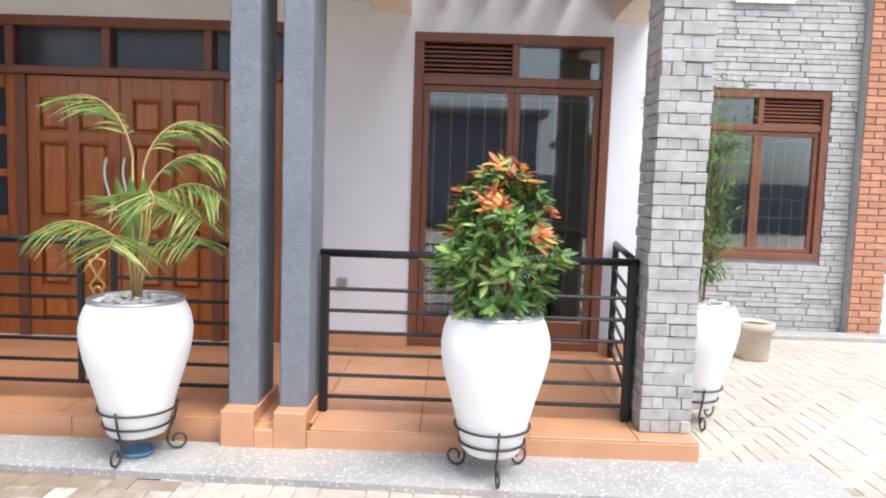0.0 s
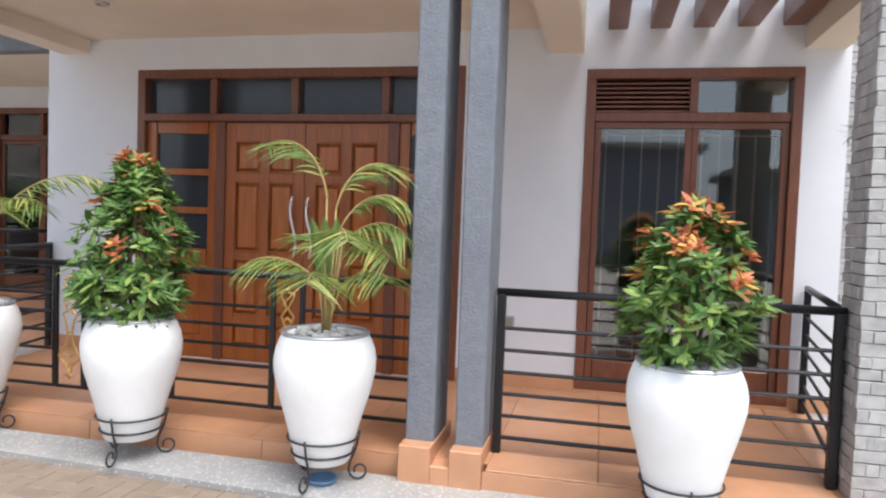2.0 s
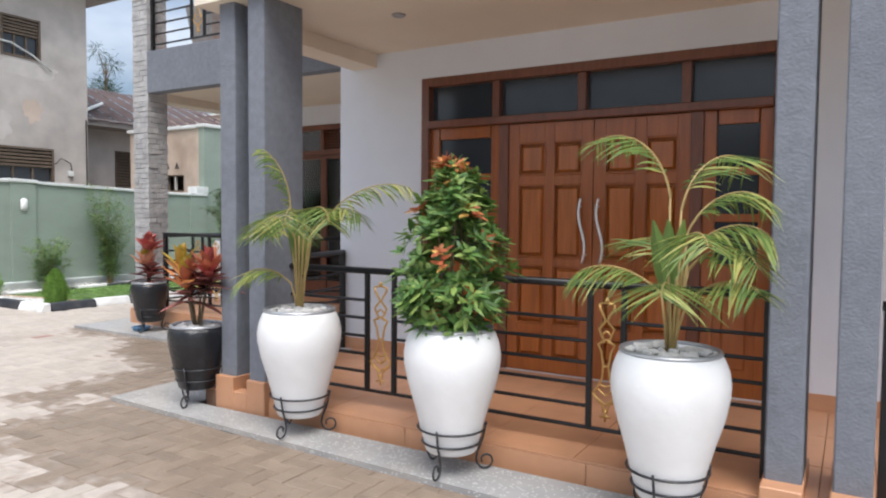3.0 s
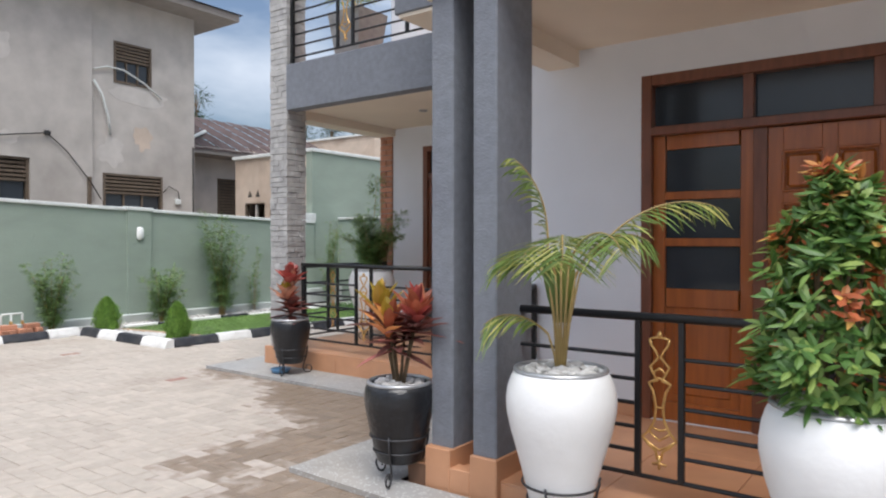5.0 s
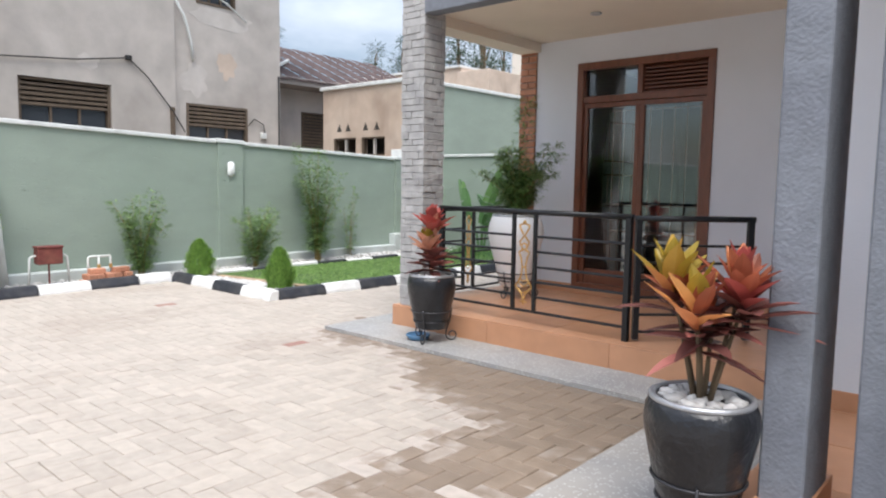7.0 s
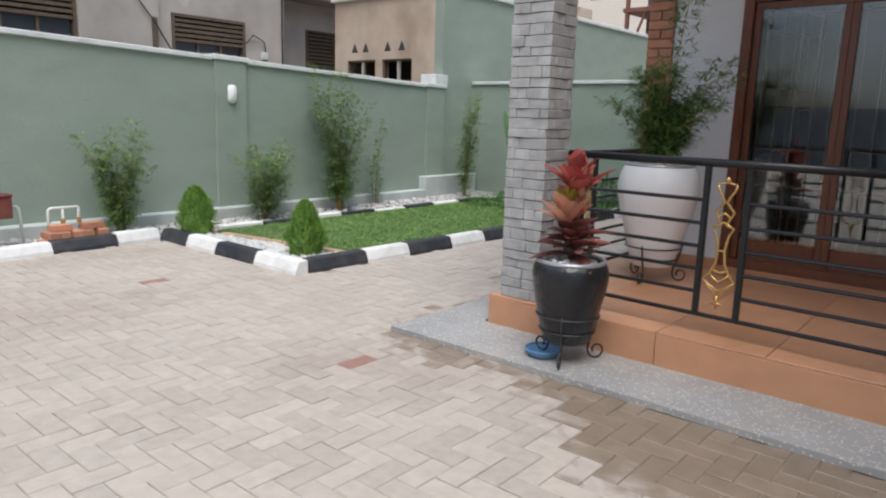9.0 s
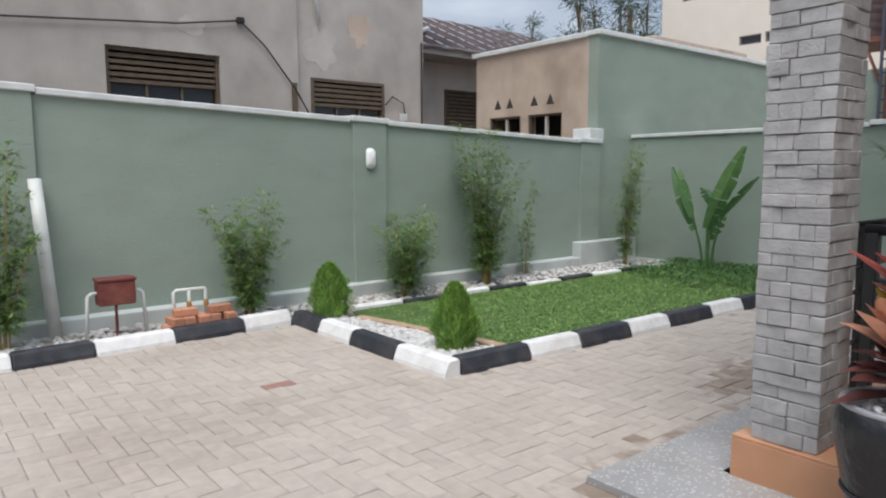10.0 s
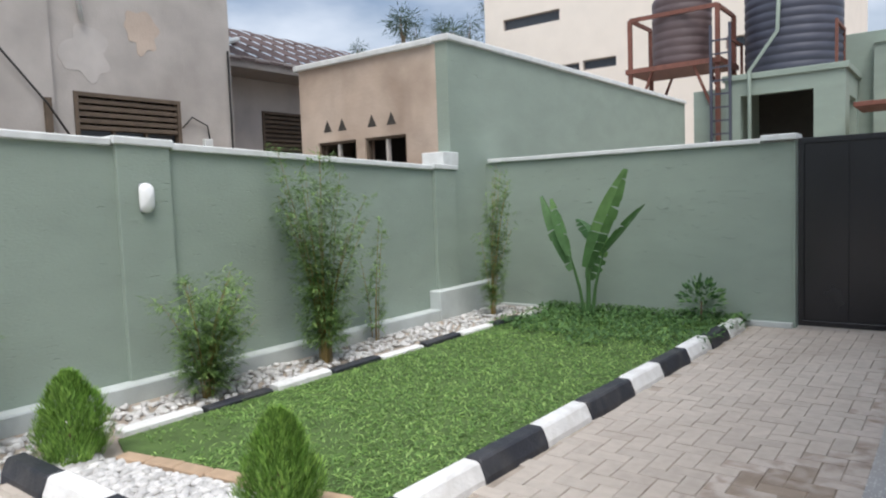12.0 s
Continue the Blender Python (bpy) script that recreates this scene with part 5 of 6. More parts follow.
for i in range(27000):
    y = rnd(6.3, 12.42)
    x = rnd(-14.05, -11.86 + 0.03 * (y - 5.9))
    if y < lawn_edge(x) + (0.06 if x > -13.6 else 0.3):
        continue
    thin = noise.noise(Vector((x * 1.3, y * 1.3, 0)))
    if thin < -0.42 and random.random() < 0.6 or (y < 7.1 and x < -13.3 and random.random() < 0.75):
        continue
    a = rnd(0, 6.283)
    tilt = rnd(0.35, 1.2)
    g.leaf((x, y, 0.04), (math.cos(a), math.sin(a), tilt), (-math.sin(a), math.cos(a), 0), rnd(0.045, 0.085), rnd(0.008, 0.014), 0.2, 0.4, 0, 2)
tagged(part("lawn_grass", g, "grass"), "thick green carpet grass of the lawn", "grass", "", "stuff")
cover = Build()
for i in range(4600):
    x = rnd(-14.05, -11.55)
    y = 12.42 - 1.7 * random.random() ** 1.9 * (1 + 0.5 * noise.noise(Vector((x * 1.7, 0.0, 5.0))))
    if x > -11.72 + 0.03 * (y - 5.9) and y < 11.7:
        continue
    a = rnd(0, 6.283)
    cover.leaf((x, y, 0.04 + rnd(0, 0.09)), (math.cos(a), math.sin(a), rnd(0.1, 1.2)), (-math.sin(a), math.cos(a), 0), rnd(0.06, 0.12), rnd(0.018, 0.032), 0.2, 0.4, 0, 2)
tagged(part("ground_cover", cover, "cover"), "dark green leafy ground cover at the lawn's far end", "ground cover", "", "stuff")
pb = Build()
for i in range(1500):
    pebble(pb, rnd(-14.78, -14.24), rnd(2.2, 12.3), 0.03 + rnd(0, 0.025), rnd(0.018, 0.04))
for i in range(1700):
    x = rnd(-14.1, -11.9)
    pebble(pb, x, rnd(5.98, lawn_edge(x) - 0.05), 0.035 + rnd(0, 0.035), rnd(0.018, 0.038))
tagged(part("white_pebbles", pb, "pebble", smooth=True), "white garden pebbles spread beside the lawn", "pebbles", "", "stuff")
for i in range(8):
    eb = thing("edging_brick", "flat clay brick edging the lawn", "brick", "edging bricks", (-13.54 + 0.235 * i, lawn_edge(-13.54 + 0.235 * i) + rnd(-0.015, 0.015), 0.02), 9.3 + rnd(-4, 4))
    part("block", Build().box(-0.115, 0.115, -0.05, 0.05, 0, 0.07, 0.008), "edging", eb)


def conifer(x, y, h, r, seed):
    random.seed(seed)
    t = thing("conifer_bush", "small egg-shaped green conifer in the pebbles", "conifer", "conifer bushes", (x, y, 0.03))
    part("trunk", Build().tube([(0, 0, -0.02), (0, 0, h * 0.6)], [0.02, 0.008], 6), "bark", t)
    b = Build()
    for i in range(7600):
        u = random.random() ** 1.15
        q = r * (1.0 - u ** 1.5) ** 0.62 * (0.66 + 0.42 * min(u * 3.2, 1)) * (0.45 + 0.55 * math.sqrt(random.random()))
        a = rnd(0, 6.283)
        q *= 1 + 0.5 * noise.noise(Vector((math.cos(a) * 3.4, math.sin(a) * 3.4, u * 4.5 + seed)))
        p = (q * math.cos(a), q * math.sin(a), 0.02 + h * u * 0.97)
        tw = a + rnd(-0.8, 0.8)
        b.leaf(p, (math.cos(tw) * 0.55, math.sin(tw) * 0.55, rnd(0.7, 1.7)), (-math.sin(a) + rnd(-.5, .5), math.cos(a) + rnd(-.5, .5), 0.2), rnd(0.03, 0.06), rnd(0.006, 0.011), 0.1, 0.05)
    part("crown", b, "thuja", t)


conifer(-13.93, 6.14, 0.54, 0.235, 2)
conifer(-12.19, 6.30, 0.54, 0.20, 6)
for x, y, h, s, n, sd, de in ((-14.50, 5.55, 1.28, 0.40, 15, 51, 1.9), (-14.42, 7.40, 1.05, 0.60, 15, 52, 1.5), (-14.48, 8.75, 2.12, 0.52, 21, 53, 2.2), (-14.40, 11.55, 1.95, 0.34, 13, 54, 1.3), (-14.50, 3.45, 1.70, 0.32, 12, 55, 1.8), (-14.72, 9.7, 1.35, 0.22, 4, 56, 0.7)):
    bamboo(x, y, 0.03, h, s, n, "young green bamboo clump growing beside the green wall", sd, de)

random.seed(61)
st = thing("strelitzia_plant", "tall strelitzia with broad paddle leaves by the wall", "plant", "", (-13.27, 11.95, 0.04))
# blades: foot and tip (x, z), width, turn, droop
for fx, fz, gx, gz, wd, tw, dr in ((-0.17, 0.60, -0.56, 1.52, 0.20, 1.15, 0.02), (-0.16, 0.78, -0.35, 1.48, 0.15, 0.9, 0.02), (0.02, 0.62, 0.50, 1.80, 0.25, 0.75, 0.04), (0.22, 0.80, 0.70, 1.38, 0.15, 1.1, 0.03), (-0.02, 0.46, 0.16, 1.02, 0.20, 0.3, 0.05), (0.05, 0.95, 0.0, 1.28, 0.16, 0.5, 0.12)):
    p1 = Vector((fx, rnd(-0.14, 0.10), fz))
    stalk = part("stalk", Build().tube([(0.25 * fx, 0, 0), (0.5 * fx, p1.y * 0.4, fz * 0.5), p1], [0.026, 0.017, 0.010], 6), "strelitzia", st)
    lean, ln = gx - fx, math.hypot(gx - fx, gz - fz)
    d = Vector((gx - fx, p1.y * 0.3, gz - fz)).normalized()
    side = Vector((math.cos(tw), math.sin(tw), 0))
    side = (side - side.dot(d) * d).normalized()
    nrm = d.cross(side)
    b, k = Build(), 11
    for s in (-1, 1):
        for q in range(k):
            # strips of the blade, torn apart along the veins
            u0, u1 = q / k, (q + (1.0 if random.random() < 0.75 else 0.9)) / k
            w0, w1 = (0.5 * wd * math.sin(math.pi * min(0.10 + 0.9 * u, 0.97)) ** 0.6  for u in (u0, u1))
            c0, c1 = (p1 + d * ln * u + Vector((math.copysign(1, lean), 0, -0.6)) * dr * u * u for u in (u0, u1))
            sag = 0.3 if random.random() < 0.8 else 0.7
            v0, v1 = (c + side * s * w + nrm * 0.45 * w + d * 0.25 * w - Vector((0, 0, sag * w)) for c, w in ((c0, w0), (c1, w1)))
            b.add([c0, c1, v1, v0], [(0, 1, 2, 3)], 0)
    part("blade", b.weld(), "strelitzia", stalk)

random.seed(71)
bush = thing("round_bush", "small round dark green bush beside the wall", "bush", "", (-12.0, 12.2, 0.03))
bl = Build()
for i in range(420):
    d = Vector((rnd(-1, 1), rnd(-1, 1), rnd(-0.8, 1)))
    if d.length > 1:
        continue
    p = Vector((0, 0, 0.28)) + d * 0.24
    bl.leaf(p, d + Vector((0, 0, 0.4)), (rnd(-1, 1), rnd(-1, 1), 0), rnd(0.06, 0.10), rnd(0.03, 0.045), 0.2, 0.2)
part("stem", Build().tube([(0, 0, 0), (0.01, 0, 0.25)], [0.014, 0.008], 6), "bark", bush)
part("leaves", bl, "strelitzia", bush)

# water meter pipes by the wall
mb = thing("meter_box", "rusty dark red steel box on white pipes", "meter box", "", (-14.42, 4.29, 0.02))
part("case", Build().box(-0.08, 0.08, -0.15, 0.15, 0.32, 0.53, 0.008), "redbox", mb)
part("lid", Build().box(-0.09, 0.09, -0.16, 0.16, 0.53, 0.555, 0.006), "redbox", mb)
part("post", Build().tube([(0, 0, 0), (0, 0, 0.33)], 0.013, 6), "redbox", mb)
for s in (-1, 1):
    part("pipe", Build().tube([(0, s * 0.22 + s * 0.03, 0), (0, s * 0.225, 0.40), (0, s * 0.20, 0.425), (0, s * 0.14, 0.43)], 0.016, 8), "pvc", mb, "white plastic pipe", True)
wp = thing("standpipe", "white plastic water pipes with brass valves", "pipe", "", (-14.47, 5.0, 0.02))
part("pipe", Build().tube([(0, -0.2, 0), (0, -0.2, 0.35), (0, -0.18, 0.37), (0, 0.09, 0.37), (0, 0.10, 0.36), (0, 0.10, 0.12)], 0.016, 8), "pvc", wp, "", True)
part("pipe", Build().tube([(0, -0.06, 0.37), (0, -0.06, 0.10)], 0.016, 8), "pvc", wp, "", True)
for y in (-0.06, 0.10):
    part("valve", Build().lathe([(0.0, 0.20), (0.022, 0.20), (0.024, 0.23), (0.02, 0.26), (0.0, 0.26)], 10, 0, 0, 0, y), "gold", wp)
for i, (dx, dy, dz, tr) in enumerate(((0.08, -0.23, 0.10, 88), (0.08, 0.0, 0.10, 92), (0.08, 0.23, 0.10, 90), (0.08, -0.22, 0.17, 6), (0.08, -0.10, 0.17, -4), (0.08, 0.02, 0.17, 3), (0.08, 0.14, 0.17, -7), (0.08, 0.27, 0.17, 5), (0.07, -0.12, 0.24, 84), (0.08, 0.20, 0.24, 96))):
    lb = thing("loose_brick", "loose orange clay brick stacked by the kerb", "brick", "stacked bricks", (-14.42 + dx, 4.98 + dy, dz - 0.07), tr)
    part("block", Build().box(-0.105, 0.105, -0.05, 0.05, 0, 0.068, 0.006), "brick", lb)
dp = thing("drain_pipe", "white plastic pipe leaning against the green wall", "pipe", "", (-14.72, 3.86, 0.0))
part("tube", Build().tube([(0, 0, 0.0), (-0.17, -0.06, 1.43)], 0.055, 14), "pvc", dp, "", True)

# gate
gate = thing("steel_gate", "black sheet-steel driveway gate in the wall", "gate", "", (-11.08, 12.56, 0.03), 0)
for i in range(2):
    x0 = 0.02 + i * 1.42
    lf = part("gate_leaf", rails(Build(), x0, x0 + 1.38, 0.0, 2.03, 0.06, -0.03, 0.03), "gate", gate)
    for j in range(3):
        part("sheet", Build().box(x0 + 0.06 + j * 0.42, x0 + 0.06 + (j + 1) * 0.42, -0.012, 0.012, 0.06, 1.97, 0.003), "gate", lf)
setting("gate_pier", Build().box(-8.20, -7.9, 12.5, 12.8, 0, 2.1, 0.01).box(-11.1, -11.075, 12.48, 12.72, 0, 2.04, 0.004), "green", "sage green gate pier", "pier")
setting("boundary_wall_east", Build().box(-7.9, -7.6, 12.6, 13.0, 0, 2.1), "green", "sage green wall beside the house", "wall")


# ---- neighbouring buildings ----
def opening(parent, face, a0, a1, z0, z1, x, louvre, panes=3):
    """A framed window in a wall that faces +x: louvre above, panes below."""
    w = part("window", Build().box(x - 0.12, x + 0.02, a0, a0 + 0.05, z0, z1).box(x - 0.12, x + 0.02, a1 - 0.05, a1, z0, z1).box(x - 0.12, x + 0.02, a0 + 0.05, a1 - 0.05, z1 - 0.05, z1).box(x - 0.12, x + 0.02, a0 + 0.05, a1 - 0.05, z0, z0 + 0.05), "louvre", parent)
    zm = z0 + (z1 - z0) * (1 - louvre)
    n = max(int((z1 - zm) / 0.085), 2)
    for i in range(n):
        z = zm + (z1 - 0.05 - zm) * i / n
        part("slat", Build().box(x - 0.06, x + 0.0, a0 + 0.05, a1 - 0.05, z, z + 0.055, 0.004), "louvre", w)
    for i in range(panes):
        y = a0 + 0.05 + (a1 - a0 - 0.1) * i / panes
        part("pane", Build().box(x - 0.08, x - 0.07, y + 0.02, y + (a1 - a0 - 0.1) / panes - 0.02, z0 + 0.05, zm), "glass_dark", w)
        part("mullion", Build().box(x - 0.1, x - 0.03, y - 0.02, y + 0.02, z0 + 0.05, zm), "louvre", w)


def wall_y(b, y0, y1, x0, x1, z0, z1, holes):
    """A wall along y with openings (y0, y1, z0, z1)."""
    k = wall_x(Build(), y0, y1, x0, x1, z0, z1, holes)
    b.add([(p[1], p[0], p[2]) for p in k.v], [q[::-1] for q in k.f])
    return b


nb = thing("neighbour_house", "unfinished two-storey house in bare grey cement", "house", "", (-18.6, 8.0, 0))
NH = [(-2.70, -1.07, 1.95, 3.26), (0.51, 2.0, 1.80, 3.08), (0.78, 1.72, 5.20, 6.17), (-7.6, -6.0, 1.95, 3.26)]
part("wall", wall_y(Build(), -14.0, 2.90, -0.25, 0.0, 0.0, 7.2, NH).box(-6.0, -0.25, 2.65, 2.90, 0, 7.2).box(-6.0, -0.25, -14.0, -13.75, 0, 7.2).box(-6.0, -5.75, -13.75, 2.65, 0, 7.2).weld(), "cement", nb)
part("wall_offset", wall_y(Build(), -13.9, 0.25, 0.0, 0.07, 0.0, 7.2, [NH[0], NH[3]]).weld(), "cement", nb)
# dark sheet standing in for the unlit rooms behind the windows
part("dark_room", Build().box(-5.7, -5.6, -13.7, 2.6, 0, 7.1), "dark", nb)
for h, lv in ((NH[0], 0.38), (NH[1], 0.37), (NH[2], 0.45), (NH[3], 0.38)):
    opening(nb, 0, h[0] + 0.005, h[1] - 0.005, h[2], h[3] - 0.005, 0.0, lv)
random.seed(81)
for y, z, ry, rz, off in ((-1.62, 5.55, 0.20, 0.28, 0.075), (-1.5, 3.66, 0.22, 0.16, 0.075), (0.7, 3.6, 0.34, 0.38, 0.005), (1.5, 3.95, 0.26, 0.30, 0.005), (1.35, 4.95, 0.75, 0.22, 0.005)):
    ring = []
    for a in range(36):
        w = a * math.pi / 18
        q = 0.9 + 0.5 * noise.noise(Vector((math.cos(w) * 1.6 + y, math.sin(w) * 1.6, z)))
        ring.append((0.0, y + ry * q * math.cos(w), z + rz * q * math.sin(w)))
    b = Build().add([(off - 0.03, p[1], p[2]) for p in ring] + [(off, p[1], p[2]) for p in ring], [tuple(range(36, 72))] + [(i, (i + 1) % 36, 36 + (i + 1) % 36, 36 + i) for i in range(36)])
    part("cement_patch", b, "cement_pale" if z != 3.95 else "mud", nb, "pale patch of fresh cement")
rf = Build().box(-6.8, 0.78, -14.8, 3.72, 7.18, 7.36, 0.01)
part("eave_board", rf, "fascia", nb, "grey-brown boarded eaves")
rt = Build().add([(0.85, -14.9, 7.36), (0.85, 3.8, 7.36), (-6.9, 3.8, 7.36), (-6.9, -14.9, 7.36), (-3.0, -11.0, 8.9), (-3.0, 0.0, 8.9)], [(0, 1, 5, 4), (1, 2, 5), (2, 3, 4, 5), (3, 0, 4)])
part("roof", rt, "rooftile", nb)
part("conduit", Build().tube([(0.05, 0.28, 5.40), (0.06, 0.6, 5.52), (0.07, 1.0, 5.5), (0.07, 1.5, 5.28), (0.07, 1.95, 4.98)], 0.02, 6), "pvc", nb, "loose pale conduit", True)
part("conduit", Build().tube([(0.09, 0.27, 5.15), (0.10, 0.45, 4.85), (0.09, 0.6, 4.35), (0.06, 0.66, 3.95)], 0.03, 6), "pvc", nb, "loose white conduit", True)
part("cable", Build().tube([(0.12, -8.0, 3.10), (0.12, -3.9, 3.47), (0.12, -1.7, 3.66), (0.12, -0.75, 3.82), (0.12, -0.35, 3.48), (0.12, 0.15, 2.87), (0.11, 0.42, 2.45)], 0.014, 5), "cable", nb, "black cable", True)
part("cable", Build().tube([(0.04, 2.0, 2.7), (0.05, 2.15, 2.86), (0.05, 2.4, 2.75), (0.05, 2.45, 2.4)], 0.012, 5), "cable", nb, "black cable", True)
part("cable", Build().tube([(0.03, 2.84, 3.9), (0.03, 2.84, 2.2)], 0.018, 5), "cable", nb)
part("cable_clamp", Build().box(0.07, 0.16, -0.80, -0.68, 3.78, 3.87, 0.015), "cable", nb)
part("meter_box", Build().box(0.0, 0.07, 2.33, 2.47, 2.42, 2.56, 0.01), "pvc", nb)
part("post", Build().box(0.07, 0.12, 0.12, 0.2, 2.2, 2.95), "louvre", nb)

wg = thing("neighbour_wing", "low grey wing with a brown tiled roof", "house", "", (-20.3, 13.4, 0))
part("wall", wall_y(Build(), -2.5, 4.0, -0.25, 0.0, 0, 3.95, [(-0.6, 0.7, 1.0, 3.35)]).box(-4.0, -0.25, -2.5, -2.25, 0, 3.95).weld(), "cement", wg)
opening(wg, 0, -0.595, 0.695, 1.0, 3.345, 0.0, 0.5, 2)
# dark sheet in place of the shade behind the wing's window
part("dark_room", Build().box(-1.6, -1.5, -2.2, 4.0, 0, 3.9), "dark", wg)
part("eave_board", Build().box(-0.1, 0.75, -2.5, 4.2, 3.92, 4.0, 0.01).box(0.72, 0.78, -2.5, 4.2, 3.92, 4.12, 0.01), "fascia", wg)
rb = Build()
for i in range(9):
    for j in range(22):
        x, y = 0.82 - i * 0.36, -2.55 + j * 0.31
        z = 4.06 + i * 0.16 + (0.02 if j % 2 else 0)
        rb.add([(x, y, z), (x, y + 0.3, z), (x - 0.42, y + 0.3, z + 0.187), (x - 0.42, y, z + 0.187), (x, y, z - 0.03), (x, y + 0.3, z - 0.03)], [(0, 1, 2, 3), (4, 5, 1, 0)])
tagged(part("roof_tiles", rb, "rooftile", wg), kind="stuff")
part("pipe", Build().tube([(0.5, -1.9, 4.30), (-0.6, -0.6, 4.78)], 0.05, 8), "pvc", wg, "white pipe lying on the roof")

sh = thing("outbuilding", "small earth-rendered outbuilding with triangular vents", "shed", "", (-16.6, 11.66, 0))
SW = [(-0.96, -0.16, 2.05, 2.47), (0.02, 0.80, 2.05, 2.47)]
part("wall", wall_x(Build(), -1.33, 1.35, 0.0, 0.2, 0, 3.60, SW).box(-1.33, -1.13, 0.2, 9.6, 0, 3.6).weld(), "mud", sh)
part("roof", Build().box(-1.40, 1.33, -0.06, 9.6, 3.60, 3.685, 0.012), "cap", sh, "grey concrete roof edge")
# dark sheet in place of the shade inside the outbuilding
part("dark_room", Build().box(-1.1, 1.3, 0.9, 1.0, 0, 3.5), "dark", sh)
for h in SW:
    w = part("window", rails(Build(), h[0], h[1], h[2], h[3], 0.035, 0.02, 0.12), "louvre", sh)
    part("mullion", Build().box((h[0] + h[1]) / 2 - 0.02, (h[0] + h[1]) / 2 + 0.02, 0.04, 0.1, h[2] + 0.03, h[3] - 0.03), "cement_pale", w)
# vents are solid dark prisms; their colour replaces the shade of a recess
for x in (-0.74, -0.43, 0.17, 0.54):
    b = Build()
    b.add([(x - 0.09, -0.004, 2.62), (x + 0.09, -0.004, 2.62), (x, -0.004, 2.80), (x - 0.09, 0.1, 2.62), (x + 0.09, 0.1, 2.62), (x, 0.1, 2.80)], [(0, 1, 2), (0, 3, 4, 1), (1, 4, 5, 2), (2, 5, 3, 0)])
    part("vent", b, "dark", sh, "triangular vent, its hollow's shade given as dark colour")

bb = thing("beige_building", "plain beige rendered building with a flat parapet roof", "building", "", (-28.0, 24.0, 0))
part("wall", Build().box(-6.0, 4.05, 0, 8.0, 0, 6.38, 0.02), "mud", bb)
part("stair_room", Build().box(4.05, 5.75, -0.3, 6.0, 0, 6.14, 0.02), "mud", bb)
part("roof", Build().box(-6.1, 4.05, -0.1, 8.1, 6.38, 6.47, 0.01), "cap", bb, "pale roof edge")

wb = thing("white_building", "tall white building with narrow strip windows", "building", "", (-23.5, 40.0, 0))
FW = [(-8.1, -4.4, 11.35, 12.0), (-4.5, -3.25, 8.35, 8.85), (-3.05, -1.1, 8.35, 8.9), (4.5, 7.5, 8.35, 8.9), (1.0, 4.0, 11.35, 12.0)]
part("wall", wall_x(Build(), -9.4, 9.5, 0.0, 0.4, 0, 17.0, FW).box(-9.4, -9.0, 0.4, 9.5, 0, 17).box(9.1, 9.5, 0.4, 9.5, 0, 17).weld(), "white_far", wb)
part("roof", Build().box(-9.6, 9.7, -0.2, 9.7, 17.0, 17.3), "white_far", wb)
for h in FW:
    w = part("window", rails(Build(), *h, 0.06, 0.1, 0.3), "fascia", wb)
    part("pane", Build().box(h[0] + 0.06, h[1] - 0.06, 0.2, 0.22, h[2] + 0.06, h[3] - 0.06), "glass_dark", w)

yd = thing("tank_house", "sage green concrete tank house with dark openings", "outbuilding", "", (-13.0, 22.0, 0))
part("wall", wall_x(Build(), -1.3, 1.25, 0, 0.2, 0, 4.12, [(-0.95, 0.62, 0, 3.75)]).weld(), "green", yd)
part("wall", Build().box(-1.3, -1.1, 0.2, 3, 0, 4.12), "green", yd)
part("wall", wall_y(Build(), 0.2, 3, 1.05, 1.25, 0, 4.12, [(0.7, 1.9, 0, 3.6)]).weld(), "green", yd)
part("roof", Build().box(-1.36, 1.32, -0.06, 3.0, 4.12, 4.26, 0.01), "green", yd)
# dark sheet in place of the shade behind the tank house openings
part("dark_room", Build().box(-1.1, 1.05, 2.6, 2.7, 0, 4.1), "dark", yd)
part("wall_link", Build().box(-2.05, -1.3, 0.0, 0.2, 0, 3.98, 0.01), "green", yd)
lad = thing("ladder", "dark iron ladder leaning on the tank house", "ladder", "", (-14.35, 21.8, 0))
for s in (-0.22, 0.22):
    part("rail", Build().box(s - 0.03, s + 0.03, -0.03, 0.03, 0, 5.5), "tank_b", lad)
for i in range(16):
    part("rung", Build().box(-0.19, 0.19, -0.015, 0.015, 0.3 + 0.32 * i, 0.34 + 0.32 * i), "tank_b", lad)


def tank(name, x, y, z, r, h, m, label):
    t = thing(name, label, "water tank", "water tanks", (x, y, z))
    prof = [(0.0, 0.0), (r * 0.97, 0.0)]
    k = int(h / 0.24)
    for i in range(k):
        u = h * 0.85 * i / k
        prof += [(r * 0.985, u + 0.02), (r, u + 0.05), (r, u + 0.17), (r * 0.985, u + 0.2)]
    prof += [(r * 0.95, h * 0.87), (r * 0.5, h * 0.97), (r * 0.3, h * 0.98), (0.0, h)]
    part("shell", Build().lathe(prof, 28), m, t, "", True)
    part("lid", Build().lathe([(0.0, h * 0.98), (r * 0.32, h * 0.98), (r * 0.32, h * 1.02), (0.0, h * 1.03)], 18), m, t)
    return t


